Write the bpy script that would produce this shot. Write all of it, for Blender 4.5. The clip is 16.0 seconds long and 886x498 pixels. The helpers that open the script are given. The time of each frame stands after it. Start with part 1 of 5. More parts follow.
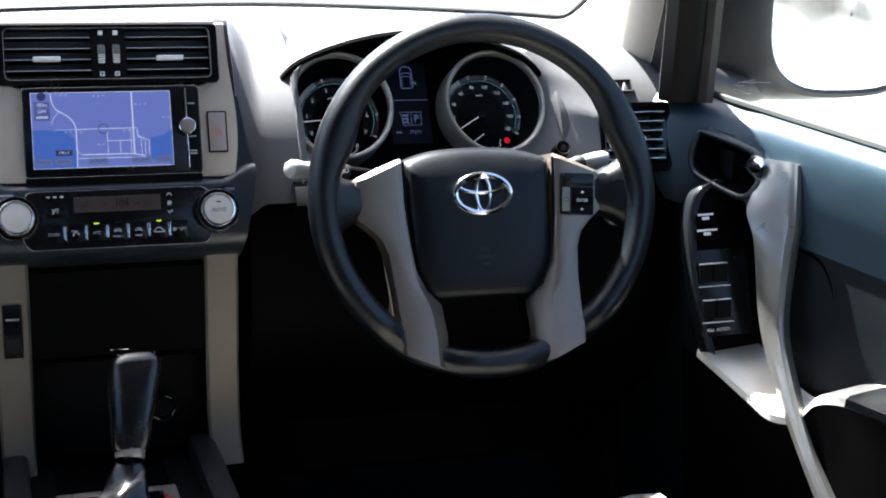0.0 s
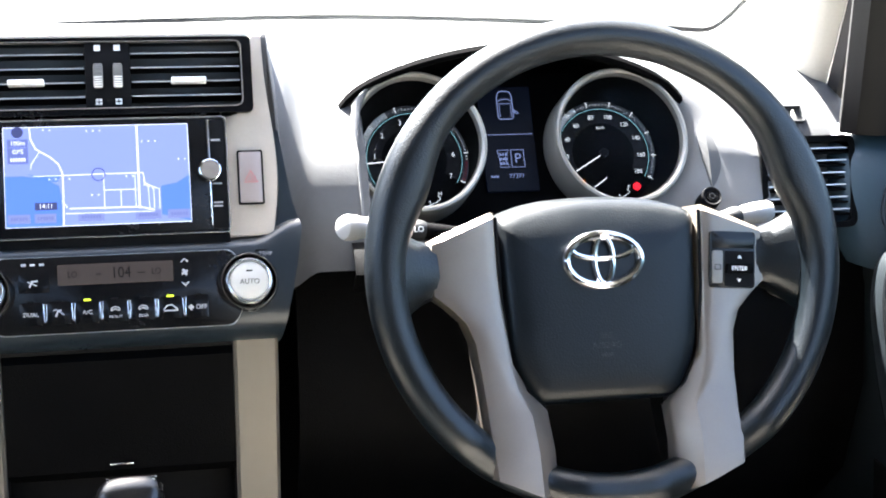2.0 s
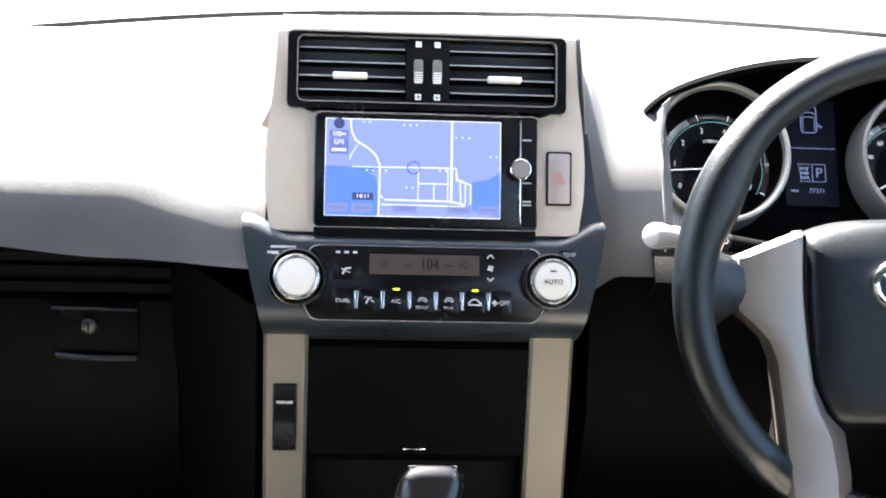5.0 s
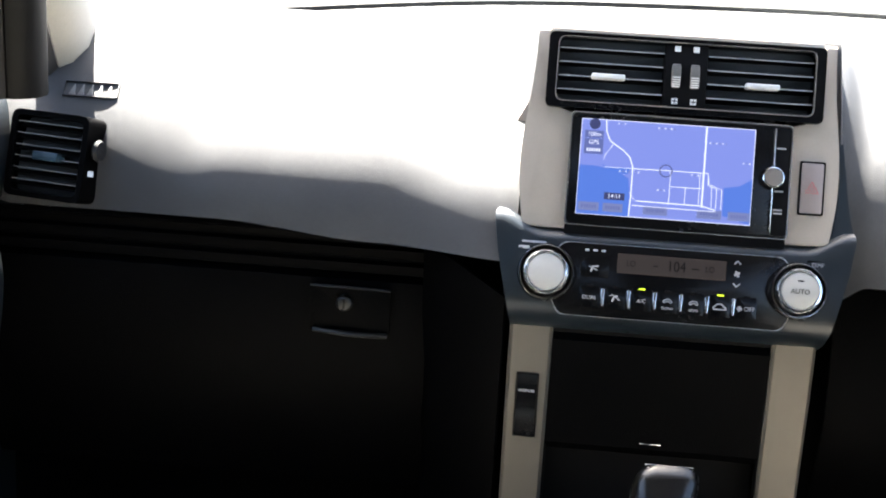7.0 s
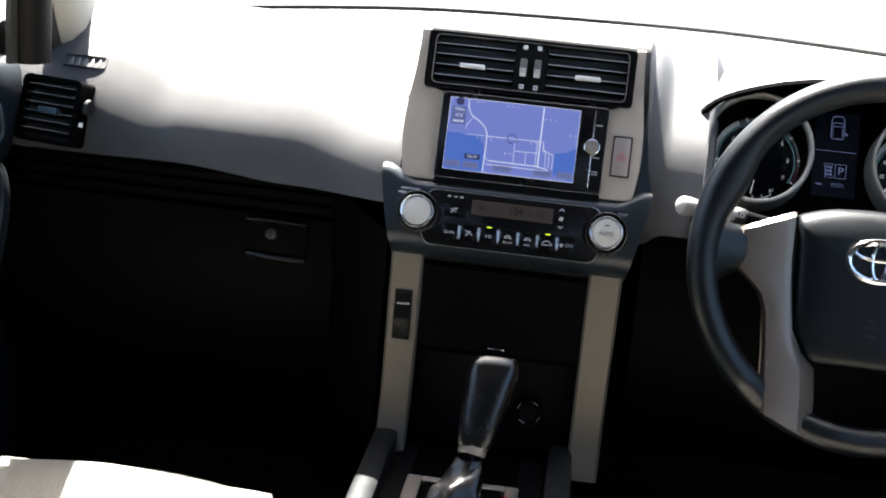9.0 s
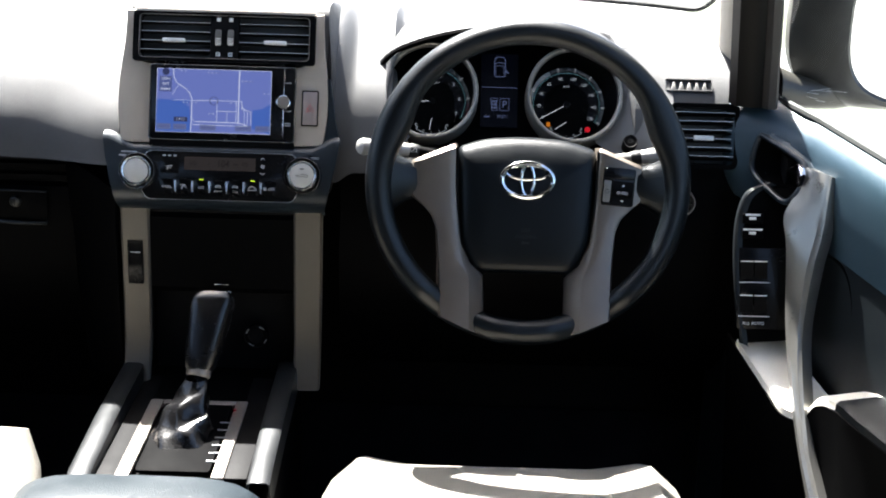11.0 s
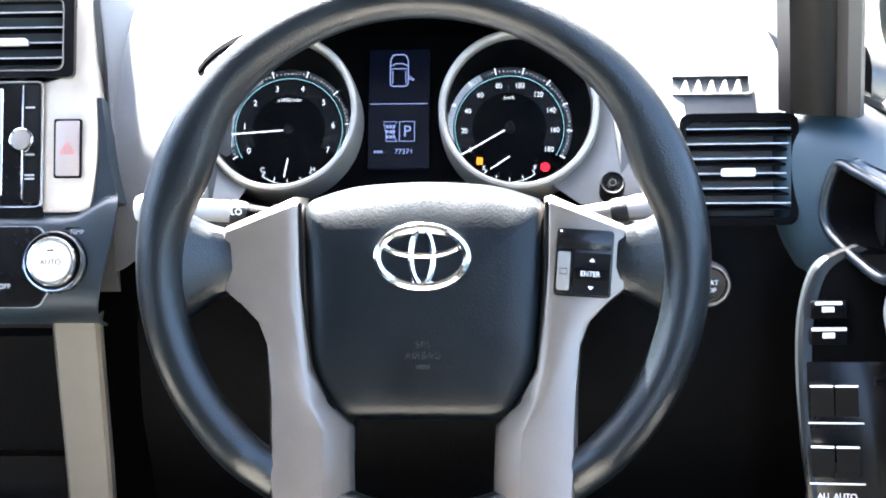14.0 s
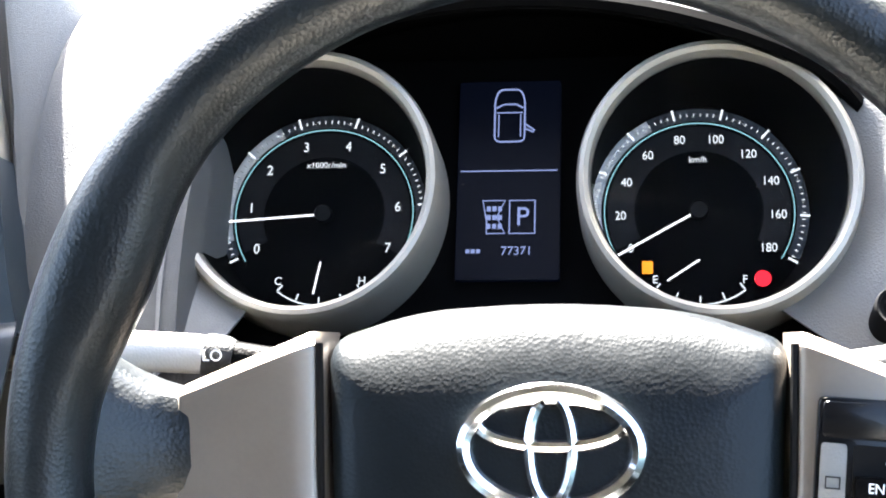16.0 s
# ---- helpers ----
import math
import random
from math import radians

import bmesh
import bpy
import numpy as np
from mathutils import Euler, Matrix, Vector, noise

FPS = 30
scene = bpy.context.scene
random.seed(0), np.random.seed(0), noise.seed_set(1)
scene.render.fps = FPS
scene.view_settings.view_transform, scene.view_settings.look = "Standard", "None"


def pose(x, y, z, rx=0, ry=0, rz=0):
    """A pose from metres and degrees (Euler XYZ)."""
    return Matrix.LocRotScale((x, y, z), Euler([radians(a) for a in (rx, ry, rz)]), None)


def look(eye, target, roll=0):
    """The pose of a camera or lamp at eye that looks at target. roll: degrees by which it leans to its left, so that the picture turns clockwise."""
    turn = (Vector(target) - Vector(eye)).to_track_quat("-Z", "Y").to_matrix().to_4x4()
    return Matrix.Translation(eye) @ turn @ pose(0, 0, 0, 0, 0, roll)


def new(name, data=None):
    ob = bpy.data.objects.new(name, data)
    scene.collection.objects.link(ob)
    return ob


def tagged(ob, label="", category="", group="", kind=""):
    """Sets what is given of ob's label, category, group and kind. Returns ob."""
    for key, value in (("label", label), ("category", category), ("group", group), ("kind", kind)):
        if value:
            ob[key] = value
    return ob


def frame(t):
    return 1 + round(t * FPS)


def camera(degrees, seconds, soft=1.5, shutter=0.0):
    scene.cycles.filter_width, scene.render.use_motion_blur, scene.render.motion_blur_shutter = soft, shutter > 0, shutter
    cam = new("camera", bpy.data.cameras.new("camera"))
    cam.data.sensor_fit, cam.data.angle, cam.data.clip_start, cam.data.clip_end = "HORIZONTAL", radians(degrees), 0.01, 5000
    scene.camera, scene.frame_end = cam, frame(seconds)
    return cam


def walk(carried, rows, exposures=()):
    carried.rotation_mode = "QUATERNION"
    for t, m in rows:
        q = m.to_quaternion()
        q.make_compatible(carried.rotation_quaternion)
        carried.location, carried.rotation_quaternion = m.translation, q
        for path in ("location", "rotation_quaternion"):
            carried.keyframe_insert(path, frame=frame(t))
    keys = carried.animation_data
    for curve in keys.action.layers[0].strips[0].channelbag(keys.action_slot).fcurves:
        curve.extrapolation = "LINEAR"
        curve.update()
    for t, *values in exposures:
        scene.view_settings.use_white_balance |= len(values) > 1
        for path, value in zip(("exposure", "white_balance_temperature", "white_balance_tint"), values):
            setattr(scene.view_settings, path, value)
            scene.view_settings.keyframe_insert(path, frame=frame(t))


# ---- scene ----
cam = camera(34.0, 16.0, soft=1.9)
# seconds, eye, (yaw to the left, pitch, roll) in degrees
PATH = [
    (0, (-0.1384, -0.6897, 1.0935), (-17.759, -13.133, 1.045)),
    (0.5, (-0.0767, -0.5330, 1.0721), (-16.706, -12.784, 0.640)),
    (1, (-0.0281, -0.4075, 1.0572), (-15.180, -12.484, 0.327)),
    (1.5, (0.0012, -0.3228, 1.0411), (-13.704, -11.957, 0.112)),
    (2, (0.0164, -0.2775, 1.0366), (-12.401, -11.790, 0.049)),
    (2.5, (0.0085, -0.2749, 1.0366), (-11.553, -11.722, 0.366)),
    (3, (-0.0058, -0.2705, 1.0257), (-10.219, -11.245, 0.746)),
    (3.5, (-0.0249, -0.2617, 1.0379), (-8.915, -11.837, 1.235)),
    (4, (-0.0441, -0.2613, 1.0308), (-7.651, -11.562, 1.617)),
    (6.5, (-0.1153, -0.2961, 1.1138), (1.643, -15.225, 2.903)),
    (7, (-0.1121, -0.2981, 1.1060), (4.191, -15.104, 3.248)),
    (7.5, (-0.1040, -0.3021, 1.0968), (6.254, -14.933, 3.771)),
    (8, (-0.0716, -0.3689, 1.1111), (6.989, -15.224, 4.378)),
    (8.5, (-0.0014, -0.5154, 1.1195), (6.638, -14.734, 5.147)),
    (9, (0.0837, -0.7102, 1.1487), (5.400, -14.701, 5.510)),
    (9.5, (0.1851, -0.8673, 1.1908), (4.249, -15.290, 4.829)),
    (10, (0.1957, -0.9798, 1.2350), (0.982, -16.019, 4.238)),
    (12.5, (0.5009, -0.7253, 1.2124), (0.678, -17.031, -0.496)),
    (13, (0.5208, -0.5264, 1.1347), (1.831, -15.597, -0.854)),
    (13.5, (0.5201, -0.3329, 1.0781), (2.823, -14.629, -1.024)),
    (14, (0.5023, -0.1495, 1.0416), (3.473, -14.207, -1.166)),
    (14.5, (0.4908, 0.0325, 1.0029), (4.410, -13.251, -1.230)),
    (15, (0.4763, 0.1852, 0.9703), (5.175, -11.847, -1.350)),
    (15.5, (0.4724, 0.2940, 0.9562), (7.243, -10.792, -1.767)),
    (16, (0.4581, 0.3663, 0.9373), (7.954, -9.418, -1.731)),
]


def aim(eye, ypr):
    """Camera pose from yaw, pitch and roll."""
    yaw, pitch, roll = (radians(a) for a in ypr)
    way = Vector((-math.sin(yaw) * math.cos(pitch), math.cos(yaw) * math.cos(pitch), math.sin(pitch)))
    return look(eye, Vector(eye) + way, degrees_of(roll))


def degrees_of(a):
    return a * 180 / math.pi


walk(cam, [(t, aim(eye, ypr)) for t, eye, ypr in PATH],
     exposures=[(0.0, 3.61, 6000, 10), (0.5, 4.08, 6000, 10), (1.0, 4.95, 6050, 10), (1.5, 5.18, 6170, 10), (2.5, 5.33, 6370, 10), (4.2, 5.33, 6570, 10), (6.5, 4.68, 6520, 10), (7.5, 4.38, 6520, 10), (9.0, 3.91, 6470, 10), (10.2, 3.56, 6420, 10), (12.5, 3.99, 6070, 10), (13.0, 4.39, 6070, 10), (14.0, 6.08, 6070, 10), (15.0, 6.26, 6220, 10), (16.0, 5.66, 6470, 10)])


# ---- light ----
SUN_FROM = Vector((-0.46, 1.10, 2.0)).normalized()
world = bpy.data.worlds.new("sky")
scene.world = world
world.use_nodes = True
wn = world.node_tree
sky = wn.nodes.new("ShaderNodeTexSky")
sky.sky_type, sky.sun_disc = "NISHITA", False
sky.sun_elevation = math.asin(SUN_FROM.z)
sky.sun_rotation = math.atan2(SUN_FROM.x, SUN_FROM.y)
sky.air_density, sky.dust_density = 0.8, 4.0
wn.links.new(sky.outputs[0], wn.nodes["Background"].inputs[0])
wn.nodes["Background"].inputs[1].default_value = 0.055
sun = new("sun", bpy.data.lights.new("sun", "SUN"))
sun.data.energy, sun.data.angle, sun.data.color = 5.0, radians(0.53), (1.0, 0.955, 0.88)
sun.matrix_world = look(SUN_FROM * 20, (0, 0, 0))


# ---- materials ----
def material(name, color, rough=0.5, metal=0.0, grain=0.0, grain_scale=900.0, vary=0.12, vary_scale=14.0, coat=0.0,
             spec=0.5, wear=0.0, dust=0.0):
    """Painted, moulded or metal surface: colour varied at two scales, fine relief, smudges in the gloss."""
    m = bpy.data.materials.new(name)
    m.use_nodes = True
    nt = m.node_tree
    b = nt.nodes["Principled BSDF"]
    b.inputs["Metallic"].default_value = metal
    b.inputs["Specular IOR Level"].default_value = spec
    b.inputs["Coat Weight"].default_value = coat
    co = nt.nodes.new("ShaderNodeTexCoord")
    big = nt.nodes.new("ShaderNodeTexNoise")
    big.inputs["Scale"].default_value, big.inputs["Detail"].default_value = vary_scale, 4
    nt.links.new(co.outputs["Object"], big.inputs["Vector"])
    fine = nt.nodes.new("ShaderNodeTexNoise")
    fine.inputs["Scale"].default_value, fine.inputs["Detail"].default_value = vary_scale * 18, 3
    nt.links.new(co.outputs["Object"], fine.inputs["Vector"])
    add = nt.nodes.new("ShaderNodeMath")
    add.operation = "MULTIPLY_ADD"
    nt.links.new(fine.outputs[0], add.inputs[0])
    add.inputs[1].default_value = 0.4
    nt.links.new(big.outputs[0], add.inputs[2])
    ramp = nt.nodes.new("ShaderNodeValToRGB")
    ramp.color_ramp.elements[0].position, ramp.color_ramp.elements[1].position = 0.45, 0.95
    ramp.color_ramp.elements[0].color = (*[c * (1 - vary) for c in color], 1)
    ramp.color_ramp.elements[1].color = (*[min(1, c * (1 + vary)) for c in color], 1)
    nt.links.new(add.outputs[0], ramp.inputs[0])
    nt.links.new(ramp.outputs[0], b.inputs["Base Color"])
    rr = nt.nodes.new("ShaderNodeMapRange")
    rr.inputs[1].default_value, rr.inputs[2].default_value = 0.35, 0.95
    rr.inputs[3].default_value, rr.inputs[4].default_value = max(0.02, rough - 0.08 - wear), min(1, rough + 0.08)
    nt.links.new(add.outputs[0], rr.inputs[0])
    nt.links.new(rr.outputs[0], b.inputs["Roughness"])
    if grain:
        v = nt.nodes.new("ShaderNodeTexVoronoi")
        v.inputs["Scale"].default_value = grain_scale
        nt.links.new(co.outputs["Object"], v.inputs["Vector"])
        bump = nt.nodes.new("ShaderNodeBump")
        bump.inputs["Strength"].default_value, bump.inputs["Distance"].default_value = grain, 0.0006
        nt.links.new(v.outputs[0], bump.inputs["Height"])
        nt.links.new(bump.outputs[0], b.inputs["Normal"])
    return m


def glow(name, color, strength):
    m = bpy.data.materials.new(name)
    m.use_nodes = True
    b = m.node_tree.nodes["Principled BSDF"]
    b.inputs["Base Color"].default_value = (*[c * 0.06 for c in color], 1)
    b.inputs["Roughness"].default_value = 0.45
    b.inputs["Specular IOR Level"].default_value = 0.1
    b.inputs["Emission Color"].default_value = (*color, 1)
    b.inputs["Emission Strength"].default_value = strength
    return m


def glass(name, tint=(1, 1, 1), gloss=0.06):
    m = bpy.data.materials.new(name)
    m.use_nodes = True
    nt = m.node_tree
    out = nt.nodes["Material Output"]
    tr = nt.nodes.new("ShaderNodeBsdfTransparent")
    tr.inputs[0].default_value = (*tint, 1)
    gl = nt.nodes.new("ShaderNodeBsdfGlossy")
    gl.inputs["Roughness"].default_value = 0.03
    mix = nt.nodes.new("ShaderNodeMixShader")
    mix.inputs[0].default_value = gloss
    nt.links.new(tr.outputs[0], mix.inputs[1])
    nt.links.new(gl.outputs[0], mix.inputs[2])
    nt.links.new(mix.outputs[0], out.inputs[0])
    return m


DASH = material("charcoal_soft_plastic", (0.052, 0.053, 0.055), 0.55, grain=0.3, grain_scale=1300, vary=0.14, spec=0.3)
# far darker than the top pad: shade on the low parts is put into the colour
DASHLOW = material("shaded_charcoal_plastic", (0.0014, 0.0014, 0.0016), 0.5, grain=0.4, grain_scale=800, vary=0.15, spec=0.03)
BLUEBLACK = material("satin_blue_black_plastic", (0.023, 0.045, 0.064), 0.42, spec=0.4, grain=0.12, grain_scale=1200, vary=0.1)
BLACK = material("matt_black_plastic", (0.0026, 0.0026, 0.003), 0.6, vary=0.2, spec=0.08)
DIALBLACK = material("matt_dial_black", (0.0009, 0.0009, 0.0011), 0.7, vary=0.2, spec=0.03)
PIANO = material("gloss_black_plastic", (0.003, 0.003, 0.0035), 0.22, vary=0.2, spec=0.25)
LEATHER = material("black_grained_leather", (0.0018, 0.0034, 0.0048), 0.33, spec=0.36, grain=0.3, grain_scale=640, vary=0.25)
PADMAT = material("airbag_cover_plastic", (0.0012, 0.0026, 0.0040), 0.36, spec=0.22, grain=0.2, grain_scale=640, vary=0.2)
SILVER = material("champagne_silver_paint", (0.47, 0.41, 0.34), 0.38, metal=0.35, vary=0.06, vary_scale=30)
SILVERD = material("pewter_silver_paint", (0.27, 0.24, 0.215), 0.36, metal=0.5, vary=0.08, vary_scale=30)
CHROME = material("bright_chrome", (0.85, 0.85, 0.86), 0.08, metal=1.0, vary=0.04)
KNOBCAP = material("satin_dial_cap", (0.50, 0.48, 0.44), 0.45, metal=0.05, vary=0.05)
BEIGE = material("ivory_trim_plastic", (0.42, 0.38, 0.31), 0.55, grain=0.3, grain_scale=700, vary=0.08)
BEIGEL = material("ivory_leather", (0.19, 0.178, 0.155), 0.5, grain=0.6, grain_scale=420, vary=0.1)
CARPET = material("dark_carpet", (0.008, 0.008, 0.009), 0.95, grain=1.0, grain_scale=1500, vary=0.4, spec=0.05)
HEADLINER = material("fill_cutting_headliner", (0.045, 0.042, 0.038), 0.9, grain=0.4, grain_scale=1500, vary=0.08)
DASHD = material("dark_vent_plastic", (0.012, 0.0125, 0.0135), 0.5, grain=0.4, grain_scale=900, vary=0.15, spec=0.25)
REARTRIM = material("fill_cutting_rear_trim", (0.03, 0.03, 0.03), 0.8, vary=0.15, spec=0.1)
# darker copy of the door plastic, with the lower door's shade in its colour
DOORLOW = material("shaded_blue_black_door_plastic", (0.004, 0.0062, 0.008), 0.42, grain=0.3, grain_scale=900, vary=0.12, spec=0.3)
GRASS = material("dry_green_grass", (0.045, 0.055, 0.03), 0.9, grain=1.0, grain_scale=30, vary=0.4, vary_scale=3)
RUBBERB = material("brown_grey_rubber", (0.026, 0.022, 0.019), 0.6, vary=0.2)
FRAMEM = material("brown_black_frame_paint", (0.0045, 0.0038, 0.0034), 0.5, vary=0.2, spec=0.15)
RUBBER = material("black_rubber", (0.015, 0.015, 0.015), 0.7, vary=0.3)
BODY = material("pearl_white_car_paint", (0.55, 0.55, 0.54), 0.2, coat=1.0, vary=0.03)
GREYPL = material("grey_light_plastic", (0.13, 0.127, 0.12), 0.5, grain=0.2, vary=0.08)
CONCRETE = material("pale_concrete", (0.17, 0.167, 0.16), 0.85, grain=0.6, grain_scale=90, vary=0.25, vary_scale=0.5)
WHITEMARK = material("white_print", (0.78, 0.78, 0.76), 0.5, vary=0.03)
GREYMARK = material("grey_print", (0.3, 0.3, 0.3), 0.5, vary=0.03)
HOUSING = material("dark_mirror_housing", (0.036, 0.033, 0.030), 0.40, vary=0.35, vary_scale=22)
MIRROR = material("mirror_glass", (0.9, 0.9, 0.9), 0.02, metal=1.0, vary=0.02)
E16 = 1 / 16
MAPBG = glow("lcd_map_blue", (0.235, 0.30, 0.80), 0.70 * E16)
MAPSEA = glow("lcd_map_deep_blue", (0.10, 0.21, 0.72), 0.72 * E16)
MAPROAD = glow("lcd_map_white", (0.72, 0.77, 1.0), 0.95 * E16)
MAPDARK = glow("lcd_map_dark", (0.05, 0.06, 0.16), 0.8 * E16)
MAPKEY = glow("lcd_map_key", (0.20, 0.24, 0.50), 0.7 * E16)
MAPMID = glow("lcd_map_grey_blue", (0.12, 0.15, 0.38), 0.8 * E16)
DIALWHITE = glow("dial_white_light", (0.85, 0.92, 1.0), 0.40 * E16)
DIALTEAL = glow("dial_teal_light", (0.28, 0.60, 0.68), 0.32 * E16)
NEEDLE = glow("needle_light", (0.9, 0.92, 1.0), 0.6 * E16)
MIDBLUE = glow("small_display_blue", (0.42, 0.53, 1.0), 0.22 * E16)
MIDBG = glow("small_display_back", (0.006, 0.014, 0.06), 0.012 * E16)
REDLAMP = glow("red_warning_light", (1.0, 0.02, 0.04), 0.6 * E16)
REDDIM = glow("dim_red_marks", (0.8, 0.03, 0.05), 0.18 * E16)
AMBER = glow("amber_warning_light", (1.0, 0.30, 0.02), 0.55 * E16)
GREENLED = glow("green_indicator", (0.75, 1.0, 0.05), 1.1 * E16)
LCDGREY = glow("lcd_warm_grey", (0.32, 0.26, 0.24), 0.06 * E16)
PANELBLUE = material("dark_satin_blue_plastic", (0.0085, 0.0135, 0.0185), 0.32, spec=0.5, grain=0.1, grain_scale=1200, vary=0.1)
# silver of the lower strips, darkened to carry their fall into shade
STRIPM = material("shaded_silver_strip_paint", (0.13, 0.115, 0.093), 0.40, metal=0.4, vary=0.06, vary_scale=30)
# ivory raised to near-white so sunlight on the armrest is in the colour
ARMVINYL = material("sunlit_ivory_vinyl", (0.84, 0.80, 0.72), 0.5, grain=0.5, grain_scale=420, vary=0.06)
DULLMETAL = material("dull_dark_metal", (0.03, 0.03, 0.03), 0.4, metal=0.6, vary=0.15)
PALEGREY = material("grey_surround_plastic", (0.09, 0.09, 0.092), 0.5, grain=0.3, grain_scale=900, vary=0.08)
RAILM = material("dark_satin_rail_paint", (0.018, 0.0195, 0.021), 0.34, metal=0.4, vary=0.1)
PULLM = material("satin_metal_pull", (0.24, 0.237, 0.224), 0.30, metal=0.7, vary=0.06, vary_scale=30)
SATINCHROME = material("bright_satin_chrome", (0.85, 0.85, 0.85), 0.12, metal=0.92, vary=0.04)
SHIFTLEATHER = material("glossy_black_leather", (0.004, 0.004, 0.0045), 0.24, grain=0.06, grain_scale=700, vary=0.2, spec=0.5)
SLATEDGE = material("silver_slat_edge", (0.40, 0.40, 0.40), 0.35, metal=0.4, vary=0.06)
SPOKEM = material("satin_silver_spoke_paint", (0.160, 0.136, 0.114), 0.36, metal=0.55, vary=0.08, vary_scale=30)
KEYPRINT = material("soft_white_key_print", (0.36, 0.36, 0.37), 0.5, vary=0.12, vary_scale=200)
BANDGREY = material("dark_grey_scale_print", (0.030, 0.033, 0.038), 0.6, vary=0.1, spec=0.1)
FIGBLACK = material("soft_black_print", (0.006, 0.006, 0.007), 0.65, vary=0.1, spec=0.1)
TABM = material("bright_silver_tab_paint", (0.66, 0.66, 0.66), 0.30, metal=0.15, vary=0.05)
RINGM = material("satin_silver_dial_ring", (0.27, 0.25, 0.22), 0.40, metal=0.45, vary=0.06, vary_scale=30)
SIDEGLASS = glass("tinted_side_glass", (0.84, 0.89, 0.86), 0.04)
GLASS = glass("window_glass", (0.93, 0.96, 0.94), 0.05)
LENS = glass("clear_cover", (1, 1, 1), 0.002)


# ---- mesh helpers ----
def mesh_of(bm, name, mat, smooth=True):
    me = bpy.data.meshes.new(name)
    bmesh.ops.recalc_face_normals(bm, faces=bm.faces)
    bm.to_mesh(me)
    bm.free()
    me.materials.append(mat)
    if smooth:
        for p in me.polygons:
            p.use_smooth = True
        try:
            me.set_sharp_from_angle(angle=radians(38))
        except AttributeError:
            pass
    return me


def part(name, bm, mat, parent, label="", m=None):
    ob = new(name, mesh_of(bm, name, mat))
    ob.parent = parent
    if m is not None:
        ob.matrix_basis = m
    if label:
        tagged(ob, label)
    return ob


def thing(name, m=None, label="", category="", group="", kind=""):
    ob = new(name)
    ob.empty_display_size = 0.03
    if m is not None:
        ob.matrix_basis = m
    return tagged(ob, label, category, group, kind)


def solid(name, bm, mat, m=None, label="", category="", group="", kind=""):
    ob = new(name, mesh_of(bm, name, mat))
    if m is not None:
        ob.matrix_basis = m
    return tagged(ob, label, category, group, kind)


def tilted(o, tilt):
    """x across, y up along a face that leans back by tilt, z towards the seats."""
    th = radians(tilt)
    return Matrix(((1, 0, 0, o[0]), (0, math.sin(th), -math.cos(th), o[1]), (0, math.cos(th), math.sin(th), o[2]), (0, 0, 0, 1)))


def box(x0, x1, y0, y1, z0, z1, r=0.002, seg=2, bm=None):
    bm = bm or bmesh.new()
    got = bmesh.ops.create_cube(bm, size=1)
    for v in got["verts"]:
        v.co = Vector(((x0 + x1) / 2 + v.co.x * (x1 - x0), (y0 + y1) / 2 + v.co.y * (y1 - y0), (z0 + z1) / 2 + v.co.z * (z1 - z0)))
    if r:
        r = min(r, 0.45 * min(x1 - x0, y1 - y0, z1 - z0))
        edges = list({e for v in got["verts"] for e in v.link_edges})
        bmesh.ops.bevel(bm, geom=edges, offset=r, segments=seg, affect="EDGES", profile=0.5)
    return bm


def rounded(pts, r, n=5):
    """A polygon with its corners rounded; r is one radius or one for each corner."""
    out, k = [], len(pts)
    for i, p in enumerate(pts):
        p = Vector(p)
        a, b = Vector(pts[i - 1]) - p, Vector(pts[(i + 1) % k]) - p
        rad = r[i] if isinstance(r, (list, tuple)) else r
        rad = min(rad, a.length * 0.48, b.length * 0.48)
        if rad <= 1e-5:
            out.append(p)
            continue
        s, e = p + a.normalized() * rad, p + b.normalized() * rad
        for j in range(n + 1):
            t = j / n
            out.append(s * (1 - t) ** 2 + p * 2 * t * (1 - t) + e * t * t)
    return out


def prism(pts, z0, z1, bevel=0.0, seg=2, bm=None):
    """A polygon of x, y raised from z0 to z1, its front edge bevelled."""
    bm = bm or bmesh.new()
    lo = [bm.verts.new((p[0], p[1], z0)) for p in pts]
    hi = [bm.verts.new((p[0], p[1], z1)) for p in pts]
    k = len(pts)
    bm.faces.new(lo[::-1])
    top = bm.faces.new(hi)
    for i in range(k):
        bm.faces.new((lo[i], lo[(i + 1) % k], hi[(i + 1) % k], hi[i]))
    if bevel:
        bmesh.ops.bevel(bm, geom=list(top.edges), offset=bevel, segments=seg, affect="EDGES", profile=0.5)
    return bm


def frame_prism(outer, inner, z0, z1, bm=None):
    """A frame between two outlines with the same number of points."""
    bm = bm or bmesh.new()
    k = len(outer)
    rings = [[bm.verts.new((p[0], p[1], z)) for p in pts] for pts, z in ((outer, z0), (outer, z1), (inner, z1), (inner, z0))]
    for a in range(4):
        r0, r1 = rings[a], rings[(a + 1) % 4]
        for i in range(k):
            bm.faces.new((r0[i], r0[(i + 1) % k], r1[(i + 1) % k], r1[i]))
    return bm


def rect(x0, x1, y0, y1, r=0.003, n=4):
    return rounded([(x0, y0), (x1, y0), (x1, y1), (x0, y1)], r, n)


